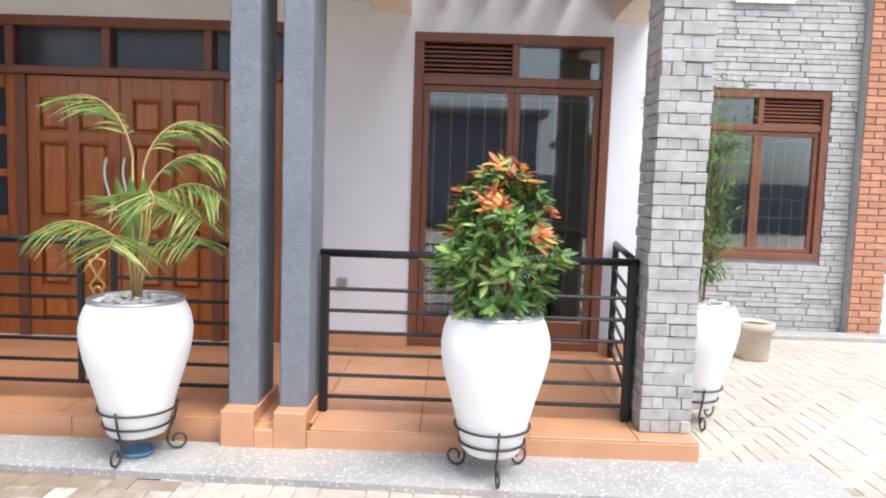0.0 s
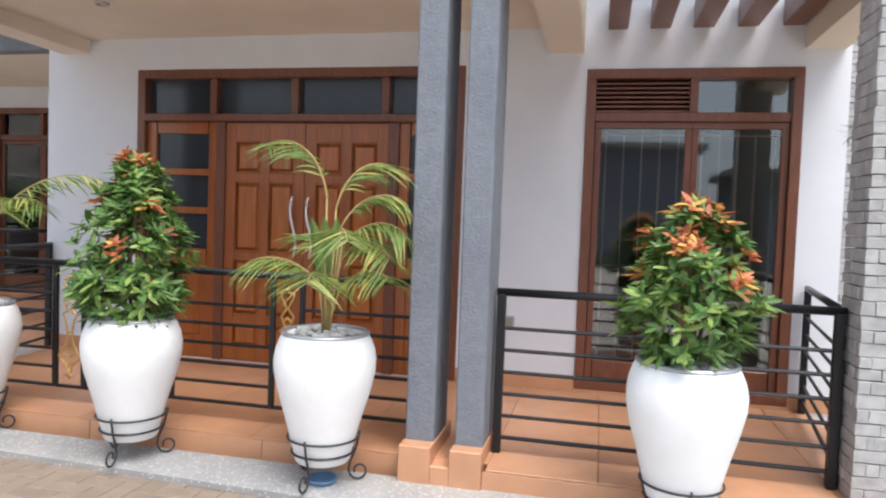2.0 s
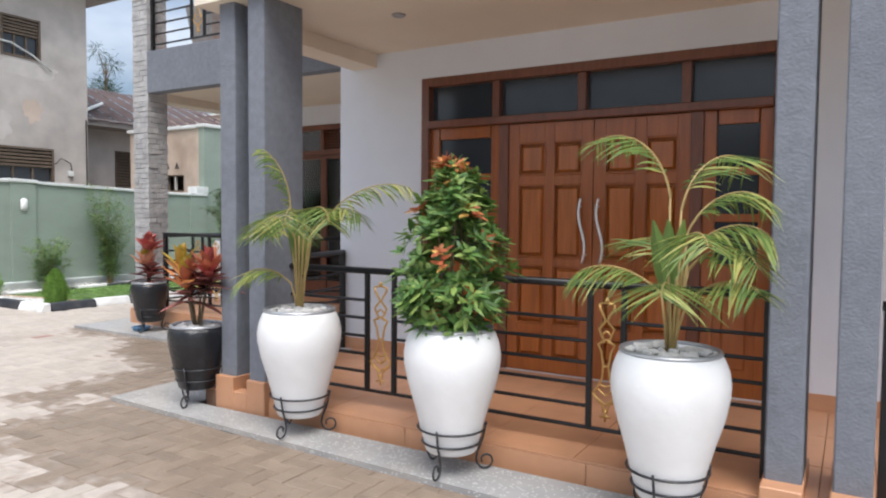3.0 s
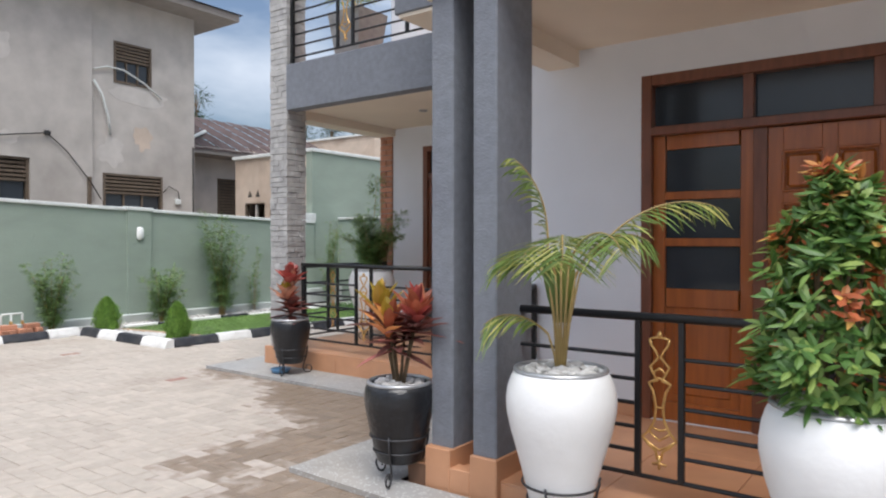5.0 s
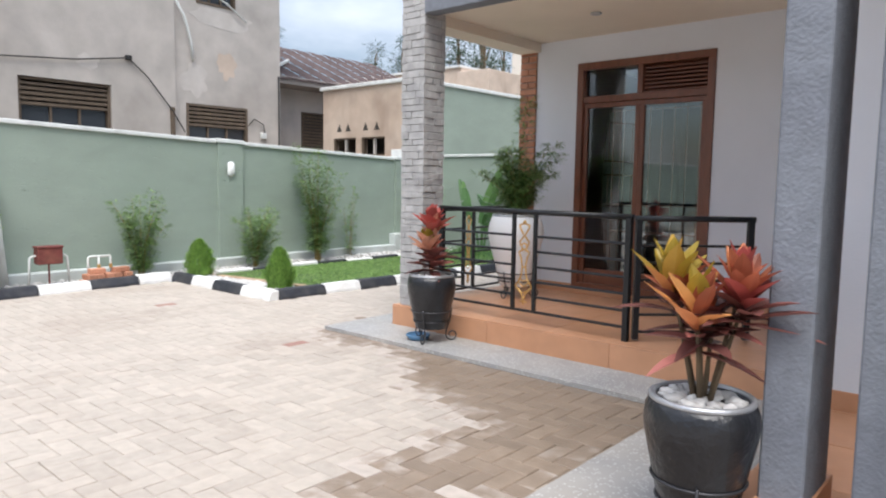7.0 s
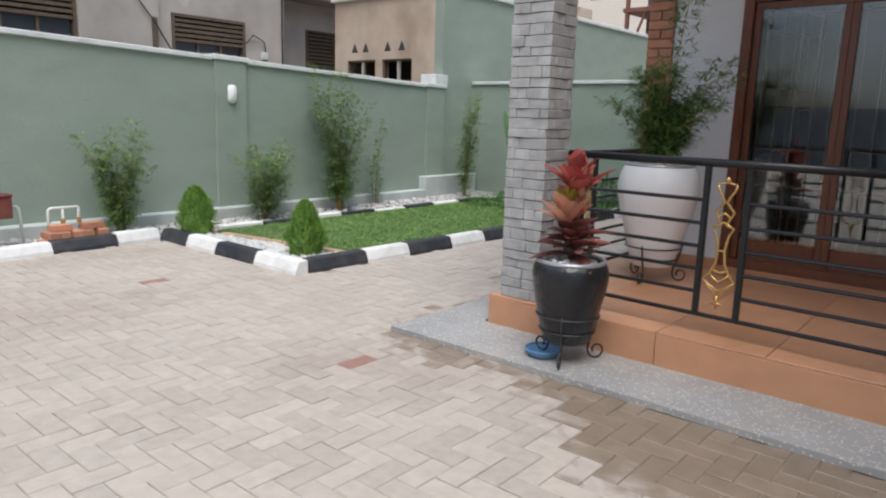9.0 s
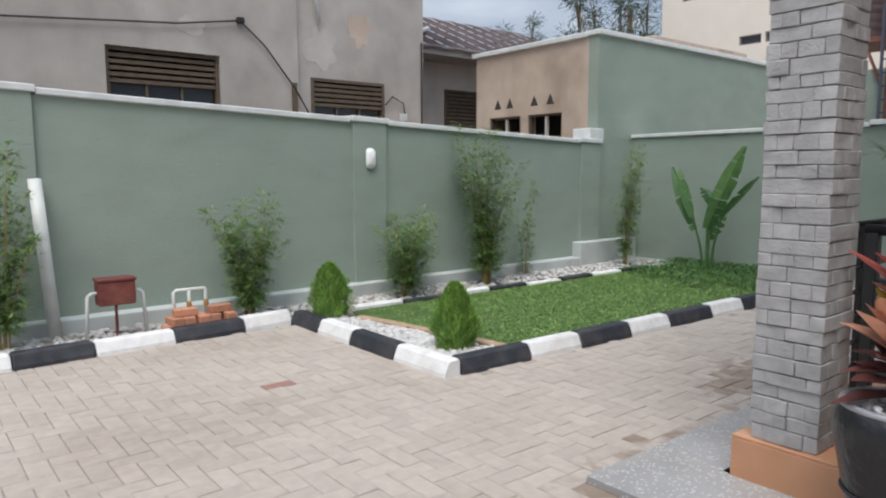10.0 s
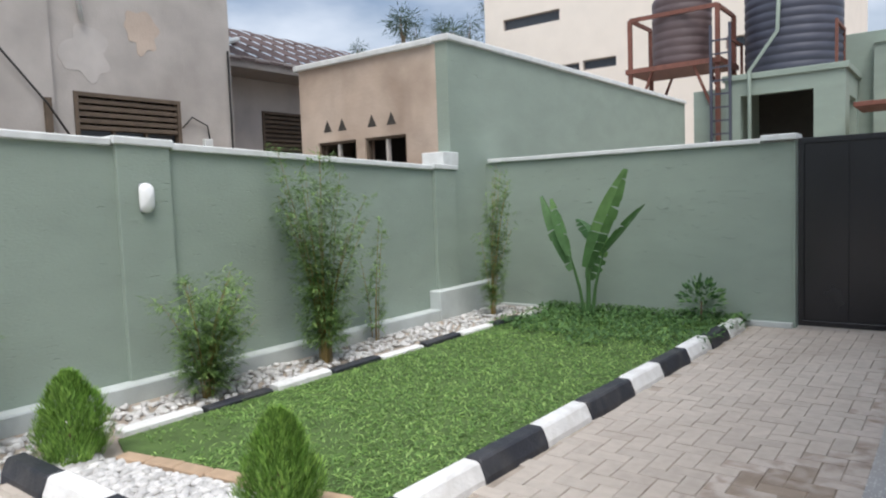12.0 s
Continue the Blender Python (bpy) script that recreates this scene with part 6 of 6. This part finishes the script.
tank("water_tank", -13.05, 23.4, 4.26, 1.10, 2.9, "tank_b", "black plastic water tank on the tank house roof")
stand = thing("tank_stand", "rust-red steel stand holding a water tank", "stand", "", (-15.55, 22.7, 0))
for sx in (-1.1, 1.1):
    for sy in (-0.75, 0.75):
        part("post", Build().box(sx - 0.05, sx + 0.05, sy - 0.05, sy + 0.05, 0, 6.0), "rust", stand)
        part("brace", Build().tube([(sx * 0.85, sy, 3.6), (sx * 0.45, sy, 4.7)], 0.04, 5), "rust", stand)
part("platform", Build().box(-1.2, 1.2, -0.85, 0.85, 4.62, 4.74), "rust", stand)
part("handrail", Build().box(-1.1, 1.1, -0.78, -0.72, 5.95, 6.05).box(-1.12, -1.06, -0.72, 0.75, 5.95, 6.05).box(1.06, 1.12, -0.72, 0.75, 5.95, 6.05), "rust", stand)
tank("water_tank", -15.55, 22.7, 4.74, 0.74, 2.0, "tank_r", "brown plastic water tank on a steel stand")
for x in (-14.25, -11.95):
    gr = thing("guard_rail", "dark iron guard rail beside the tank", "railing", "tank guard rails", (x, 22.2, 4.26))
    for y in (0.0, 1.2):
        part("post", Build().box(-0.03, 0.03, y - 0.03, y + 0.03, 0, 1.0), "rust", gr)
    part("bar", Build().box(-0.03, 0.03, 0.03, 1.17, 0.92, 0.98), "rust", gr)
pp = thing("green_pipe", "green plastic pipe climbing to the water tank", "pipe", "", (-13.72, 21.9, 0))
part("tube", Build().tube([(0, 0, 0), (0.0, 0, 4.3), (0.55, 0.3, 5.2), (0.6, 0.38, 7.0)], 0.045, 8), "green", pp, "", True)
setting("stair_block", Build().box(-12.05, -9.6, 24.3, 26.5, 0, 5.25, 0.01), "green", "sage green block beside the tank house", "wall")
aw = thing("awning", "brown sheet awning over the yard door", "awning", "", (-11.1, 22.0, 3.2))
part("sheet", Build().box(-0.45, 1.6, -0.5, 1.2, 0, 0.10, 0.01), "rust", aw)
part("strut", Build().tube([(0.9, 1.15, -3.2), (0.9, 1.15, 0.01)], 0.05, 6), "rust", aw)
setting("far_wall", Build().box(-11.4, -4.0, 24.0, 24.25, 0, 4.9).box(-11.4, -4.0, 23.95, 24.3, 4.9, 4.97), "green", "sage green wall behind the gate", "wall")
setting("back_building", Build().box(-22, 16, 62, 64, 0, 4.0), "mud", "far earth-coloured wall behind the houses", "wall")
# houses mirrored in the glass; dark grey stands for their shaded north side
for x0, x1, y0, y1, z1 in ((-8, 4, -34, -26, 5.5), (6, 15, -32, -25, 4.2)):
    oh = thing("opposite_house", "plain house across the yard, coloured dark grey for its shaded side", "house", "opposite houses", ((x0 + x1) / 2, (y0 + y1) / 2, 0))
    part("wall", Build().box(-(x1 - x0) / 2, (x1 - x0) / 2, -(y1 - y0) / 2, (y1 - y0) / 2, 0, z1), "grey_col", oh)
    part("roof", Build().box(-(x1 - x0) / 2 - 0.5, (x1 - x0) / 2 + 0.5, -(y1 - y0) / 2 - 0.5, (y1 - y0) / 2 + 0.5, z1, z1 + 0.3), "fascia", oh)


def far_tree(x, y, h, r, seed):
    random.seed(seed)
    t = thing("tree", "distant dark green tree behind the roofs", "tree", "distant trees", (x, y, 0))
    tr = Build().tube([(0, 0, 0), (0.1, 0, h * 0.5), (0, 0.1, h * 0.92)], [0.28, 0.18, 0.05], 7)
    b = Build()
    for k in range(26):
        u = rnd(0.45, 1.0)
        a = rnd(0, 6.283)
        q = r * (1.15 - u) * 1.6 * rnd(0.4, 1.0)
        c = Vector((q * math.cos(a), q * math.sin(a), h * u))
        tr.tube([(0, 0, h * (u - 0.12)), c], [0.06, 0.02], 4)
        for i in range(60):
            d = Vector((random.gauss(0, 1), random.gauss(0, 1), random.gauss(0, 0.8)))
            p = c + d * r * 0.19
            b.leaf(p, d + Vector((0, 0, rnd(-0.3, 0.6))), (rnd(-1, 1), rnd(-1, 1), rnd(-1, 1)), rnd(0.25, 0.5), rnd(0.12, 0.2), 0.1, 0.2, 0, 1)
    part("trunk", tr, "bark", t)
    part("crown", b, "far_tree", t)


for i, (x, y, h, r) in enumerate(((-44.5, 48, 15.6, 1.7), (-42.0, 48, 15.2, 1.5), (-39.6, 48, 15.0, 1.6), (-37.4, 48, 16.2, 1.7), (-53.0, 46, 14.0, 1.6), (-49.5, 46, 14.2, 1.5), (-47.0, 30, 13.2, 1.5), (-36.0, 36, 12.4, 1.6), (-33.0, 37, 11.8, 1.5))):
    far_tree(x, y, h, r, 90 + i)


# ---- pieces of walls, floors and paving ----
random.seed(101)


def tile_field(owner, x0, x1, y0, y1, z, s=0.6):
    x = x0
    while x < x1 - 0.02:
        y = y0
        while y < y1 - 0.02:
            a, c = min(x + s, x1), min(y + s, y1)
            part("tile", Build().box(x + 0.002, a - 0.002, y + 0.002, c - 0.002, z - 0.012, z + rnd(-0.0006, 0.0006), 0.002), "tile", owner)
            y += s
        x += s


def riser(owner, x0, x1, y, z, s=1.2):
    x = x0
    while x < x1 - 0.02:
        a = min(x + s, x1)
        part("riser_tile", Build().box(x + 0.002, a - 0.002, y - 0.012, y, 0.0, z - 0.002, 0.002), "tile", owner)
        x += s


slab = bpy.data.objects["veranda_slab"]
tile_field(slab, -5.62, -1.17, 3.69, WALL, FLOOR)
tile_field(slab, -1.17, 0.96, 3.59, WALL, FLOOR)
tile_field(slab, -9.56, -5.62, 5.79, PORCH, PF)
riser(slab, -4.94, -1.66, 3.70, FLOOR - 0.012)
riser(slab, -1.19, 0.96, 3.60, FLOOR - 0.012)
riser(slab, -9.56, -5.62, 5.80, PF - 0.012)
part("riser_tile", Build().box(0.95, 0.962, 3.60, WALL, 0, FLOOR - 0.014, 0.002), "tile", slab)
part("riser_tile", Build().box(-5.632, -5.62, 4.1, 5.79, 0, FLOOR - 0.014, 0.002), "tile", slab)
part("riser_tile", Build().box(-9.562, -9.55, 5.80, PORCH, 0, PF - 0.014, 0.002), "tile", slab)


def stone_pillar(name, x0, x1, y0, y1, z0, z1, zsplit, label):
    core = setting(name, Build().box(x0 + 0.04, x1 - 0.04, y0 + 0.04, y1 - 0.04, z0, z1), "mortar", label, "pillar")
    upper = Build()
    z, row = z0, 0
    while z < z1 - 0.05:
        h = rnd(0.056, 0.075)
        for f in range(4):
            a0, a1 = (x0, x1) if f < 2 else (y0, y1)
            if (f < 2) == (row % 2 == 0):
                a0, a1 = a0 + 0.06, a1 - 0.06
            r = random.random()
            cuts = [a0, a1] if r < 0.25 else [a0, a0 + (a1 - a0) * rnd(0.3, 0.7), a1]
            for p, q in zip(cuts, cuts[1:]):
                o = rnd(-0.008, 0.005)
                tgt = Build() if z < zsplit else upper
                g = 0.001
                zz0, zz1 = z + g + rnd(0, 0.003), z + h - g
                if f == 0:
                    tgt.box(p + g, q - g, y0 - o, y0 + 0.06, zz0, zz1, 0.0035)
                elif f == 1:
                    tgt.box(p + g, q - g, y1 - 0.06, y1 + o, zz0, zz1, 0.0035)
                elif f == 2:
                    tgt.box(x0 - o, x0 + 0.06, p + g, q - g, zz0, zz1, 0.0035)
                else:
                    tgt.box(x1 - 0.06, x1 + o, p + g, q - g, zz0, zz1, 0.0035)
                if z < zsplit:
                    tgt.v = [(vx + rnd(-0.0022, 0.0022), vy + rnd(-0.0022, 0.0022), vz + rnd(-0.0022, 0.0022)) for vx, vy, vz in tgt.v]
                    part("stone", tgt, "stone", core)
        z += h
        row += 1
    tagged(part("stones_above", upper, "stone", core), kind="stuff")


stone_pillar("stone_pillar_1", -9.49, -9.19, 5.82, 6.12, PF, 6.6, 2.9, "pillar clad in grey split stone beside the porch")
stone_pillar("stone_pillar_2", 0.665, 0.955, 3.72, 4.02, FLOOR, 6.6, 2.7, "pillar clad in grey split stone at the veranda corner")

# stone cladding of the side wing: single stones low down, the rest joined
clad, laid = Build(), 0
z = 0.0
while z < 5.2:
    h = rnd(0.05, 0.085)
    x = 1.12
    while x < 3.96:
        w = rnd(0.14, 0.42)
        a, c = x, min(x + w, 3.96)
        spans = [(a, c)]
        if z + h > SWIN[2] - 0.01 and z < SWIN[3] + 0.01:
            spans = [(p, q) for p, q in ((a, min(c, SWIN[0] - 0.005)), (max(a, SWIN[1] + 0.005), c)) if q - p > 0.03]
        for p, q in spans:
            one = Build() if laid < 300 else clad
            one.box(p + 0.003, q - 0.003, SIDE - 0.03 - rnd(0, 0.016), SIDE, z + 0.003, z + h - 0.003, 0.004)
            if laid < 300:
                part("stone", one, "stone", bpy.data.objects["wall_side_wing"])
            laid += 1
        x = c if c - x > 0.02 else 9
    z += h
tagged(part("stone_cladding", clad, "stone", bpy.data.objects["wall_side_wing"], "grey split-stone cladding"), kind="stuff")


def brick_face(owner, x0, x1, y, z0, z1, along="x", out=-1):
    z, row = z0, 0
    while z < z1:
        x = x0 - (0.115 if row % 2 else 0)
        while x < x1 - 0.01:
            a, c = max(x, x0), min(x + 0.23, x1)
            if c - a > 0.03:
                d = rnd(0, 0.006)
                b = Build()
                if along == "x":
                    b.box(a + 0.005, c - 0.005, y - 0.02 - d, y, z + 0.005, z + 0.07, 0.004)
                else:
                    b.box(y - 0.02 - d, y, a + 0.005, c - 0.005, z + 0.005, z + 0.07, 0.004)
                part("brick", b, "brick", owner)
            x += 0.23
        z += 0.075
        row += 1


bp1 = setting("brick_pier_1", Build().box(-9.47, -9.24, PORCH + 0.001, PORCH + 0.25, 0.06, 3.3), "mortar", "orange brick corner pier of the porch", "pier")
brick_face(bp1, -9.47, -9.24, PORCH, PF, 3.0)
bp2 = setting("brick_pier_2", Build().box(3.96, 4.335, SIDE - 0.15, SIDE, 0.0, 5.0), "mortar", "orange brick pier of the side wing", "pier")
brick_face(bp2, 3.96, 4.335, SIDE - 0.15, 0.0, 4.4)

# herringbone paving
setting("paving_sheet", Build().box(-14.05, 15.9, -13.9, 0.8, -0.027, -0.003).box(7.0, 15.9, 0.8, 7.8, -0.027, -0.003).box(4.36, 15.9, 7.8, 12.9, -0.027, -0.003), "paver", "concrete paved yard", "pavement")
PV = setting("pavement", Build().box(-14.05, 7.0, 0.8, 12.5, -0.027, -0.0075), "sand", "herringbone paving of pale concrete pavers", "pavement")
U = 0.115


def apron_front(x):
    return 3.40 - 0.0376 * (x + 6.38)


def paved(x, y):
    if x < -14.08 or (y > 5.88 and x < -11.715 + 0.03 * (y - 5.88)):
        return False
    if y > 12.6:
        return False
    if x < -9.95:
        return True
    if x < -6.38:
        return y < 5.36
    if x < 1.62:
        return y < apron_front(x) + 0.1 or (x > 0.98 and 3.5 < y < 7.7)
    return y < 7.75


def wet(x, y):
    n1 = noise.noise(Vector((x * 0.9, y * 0.9, 3.0))) + 0.5 * noise.noise(Vector((x * 2.6, y * 2.6, 7.0)))
    if -6.45 < x < 1.6:
        d = apron_front(x) - y
        lim = (1.15 if x < -3.2 else 0.42 if x < -1.8 else 0.0)
        return d < lim + 0.5 * n1 and lim > 0
    if -10.0 < x <= -6.45:
        d = 5.28 - y
        lim = 0.12 + 0.75 * min(max((x + 9.3) / 1.6, 0), 1)
        return d < lim + 0.45 * n1 or (x > -7.2 and y > 3.0 and n1 > -0.25)
    return (x + 10.33) ** 2 / 0.10 + (y - 7.7) ** 2 / 0.62 + n1 * 0.9 < 0.75


def paver(b, cx, cy, along_x):
    hx, hy = (U - 0.0022, U / 2 - 0.0022) if along_x else (U / 2 - 0.0022, U - 0.0022)
    dz, tx, ty = rnd(-0.0022, 0.0022), rnd(-0.007, 0.007), rnd(-0.007, 0.007)
    v = []
    for ex, z in ((0.0, -0.024), (0.0, -0.0035), (0.004, 0.0)):
        for sx, sy in ((-1, -1), (1, -1), (1, 1), (-1, 1)):
            px, py = sx * (hx - ex), sy * (hy - ex)
            v.append((cx + px, cy + py, z + dz + tx * px + ty * py))
    f = [(8, 9, 10, 11)]
    for o in (0, 4):
        f += [(o + i, o + (i + 1) % 4, o + 4 + (i + 1) % 4, o + 4 + i) for i in range(4)]
    return b.add(v, f)


dry, damp, half_dry, half_wet, count = Build(), Build(), Build(), Build(), 0
REDS = [(-12.27, 4.73), (-9.81, 4.73), (-13.44, 4.42)]
random.seed(111)
for i in range(-125, 62):
    for j in range(6, 110):
        k = (i - j) % 4
        if k not in (0, 3):
            continue
        cx, cy = (i * U + U, j * U + U / 2) if k == 0 else (i * U + U / 2, j * U + U)
        if not paved(cx, cy):
            continue
        is_wet = wet(cx, cy)
        edge = any(wet(cx + ex, cy + ey) != is_wet for ex, ey in ((0.15, 0), (-0.15, 0), (0, 0.15), (0, -0.15)))
        red = False
        for q in REDS:
            if k == 3 and abs(cx - q[0]) < 0.12 and abs(cy - q[1]) < 0.12:
                REDS.remove(q)
                red = True
                break
        if red or (count < 300 and -10.0 < cx < -7.0 and 3.2 < cy < 5.25):
            part("paver", paver(Build(), cx, cy, k == 0), "paver_red" if red else ("paver_half_wet" if is_wet else "paver_half_dry") if edge else "paver_wet" if is_wet else "paver_one", PV)
            count += 1
        else:
            paver((half_wet if is_wet else half_dry) if edge else damp if is_wet else dry, cx, cy, k == 0)
tagged(part("pavers", dry, "paver", PV), kind="stuff")
tagged(part("wet_pavers", damp, "paver_wet", PV, "damp brown pavers"), kind="stuff")
tagged(part("half_wet_pavers", half_wet, "paver_half_wet", PV, "pavers drying at the edge of the damp"), kind="stuff")
tagged(part("half_dry_pavers", half_dry, "paver_half_dry", PV, "pavers partly stained by water"), kind="stuff")

# rubble retaining wall beyond the side yard
rw = setting("retaining_wall", Build().box(4.4, 16.0, 18.55, 18.65, 0, 1.40), "mortar", "rubble stone retaining wall beyond the side yard", "wall")
rub = Build()
random.seed(121)
z = 0.05
while z < 1.35:
    x, h = 5.0, rnd(0.2, 0.32)
    while x < 15.8:
        w = rnd(0.25, 0.5)
        rub.box(x + 0.015, x + w - 0.015, 18.50 - rnd(0, 0.03), 18.55, z + 0.012, min(z + h, 1.39) - 0.012, 0.03)
        x += w
    z += h
tagged(part("rubble_stones", rub, "stone", rw, "grey and brown rubble stones"), kind="stuff")
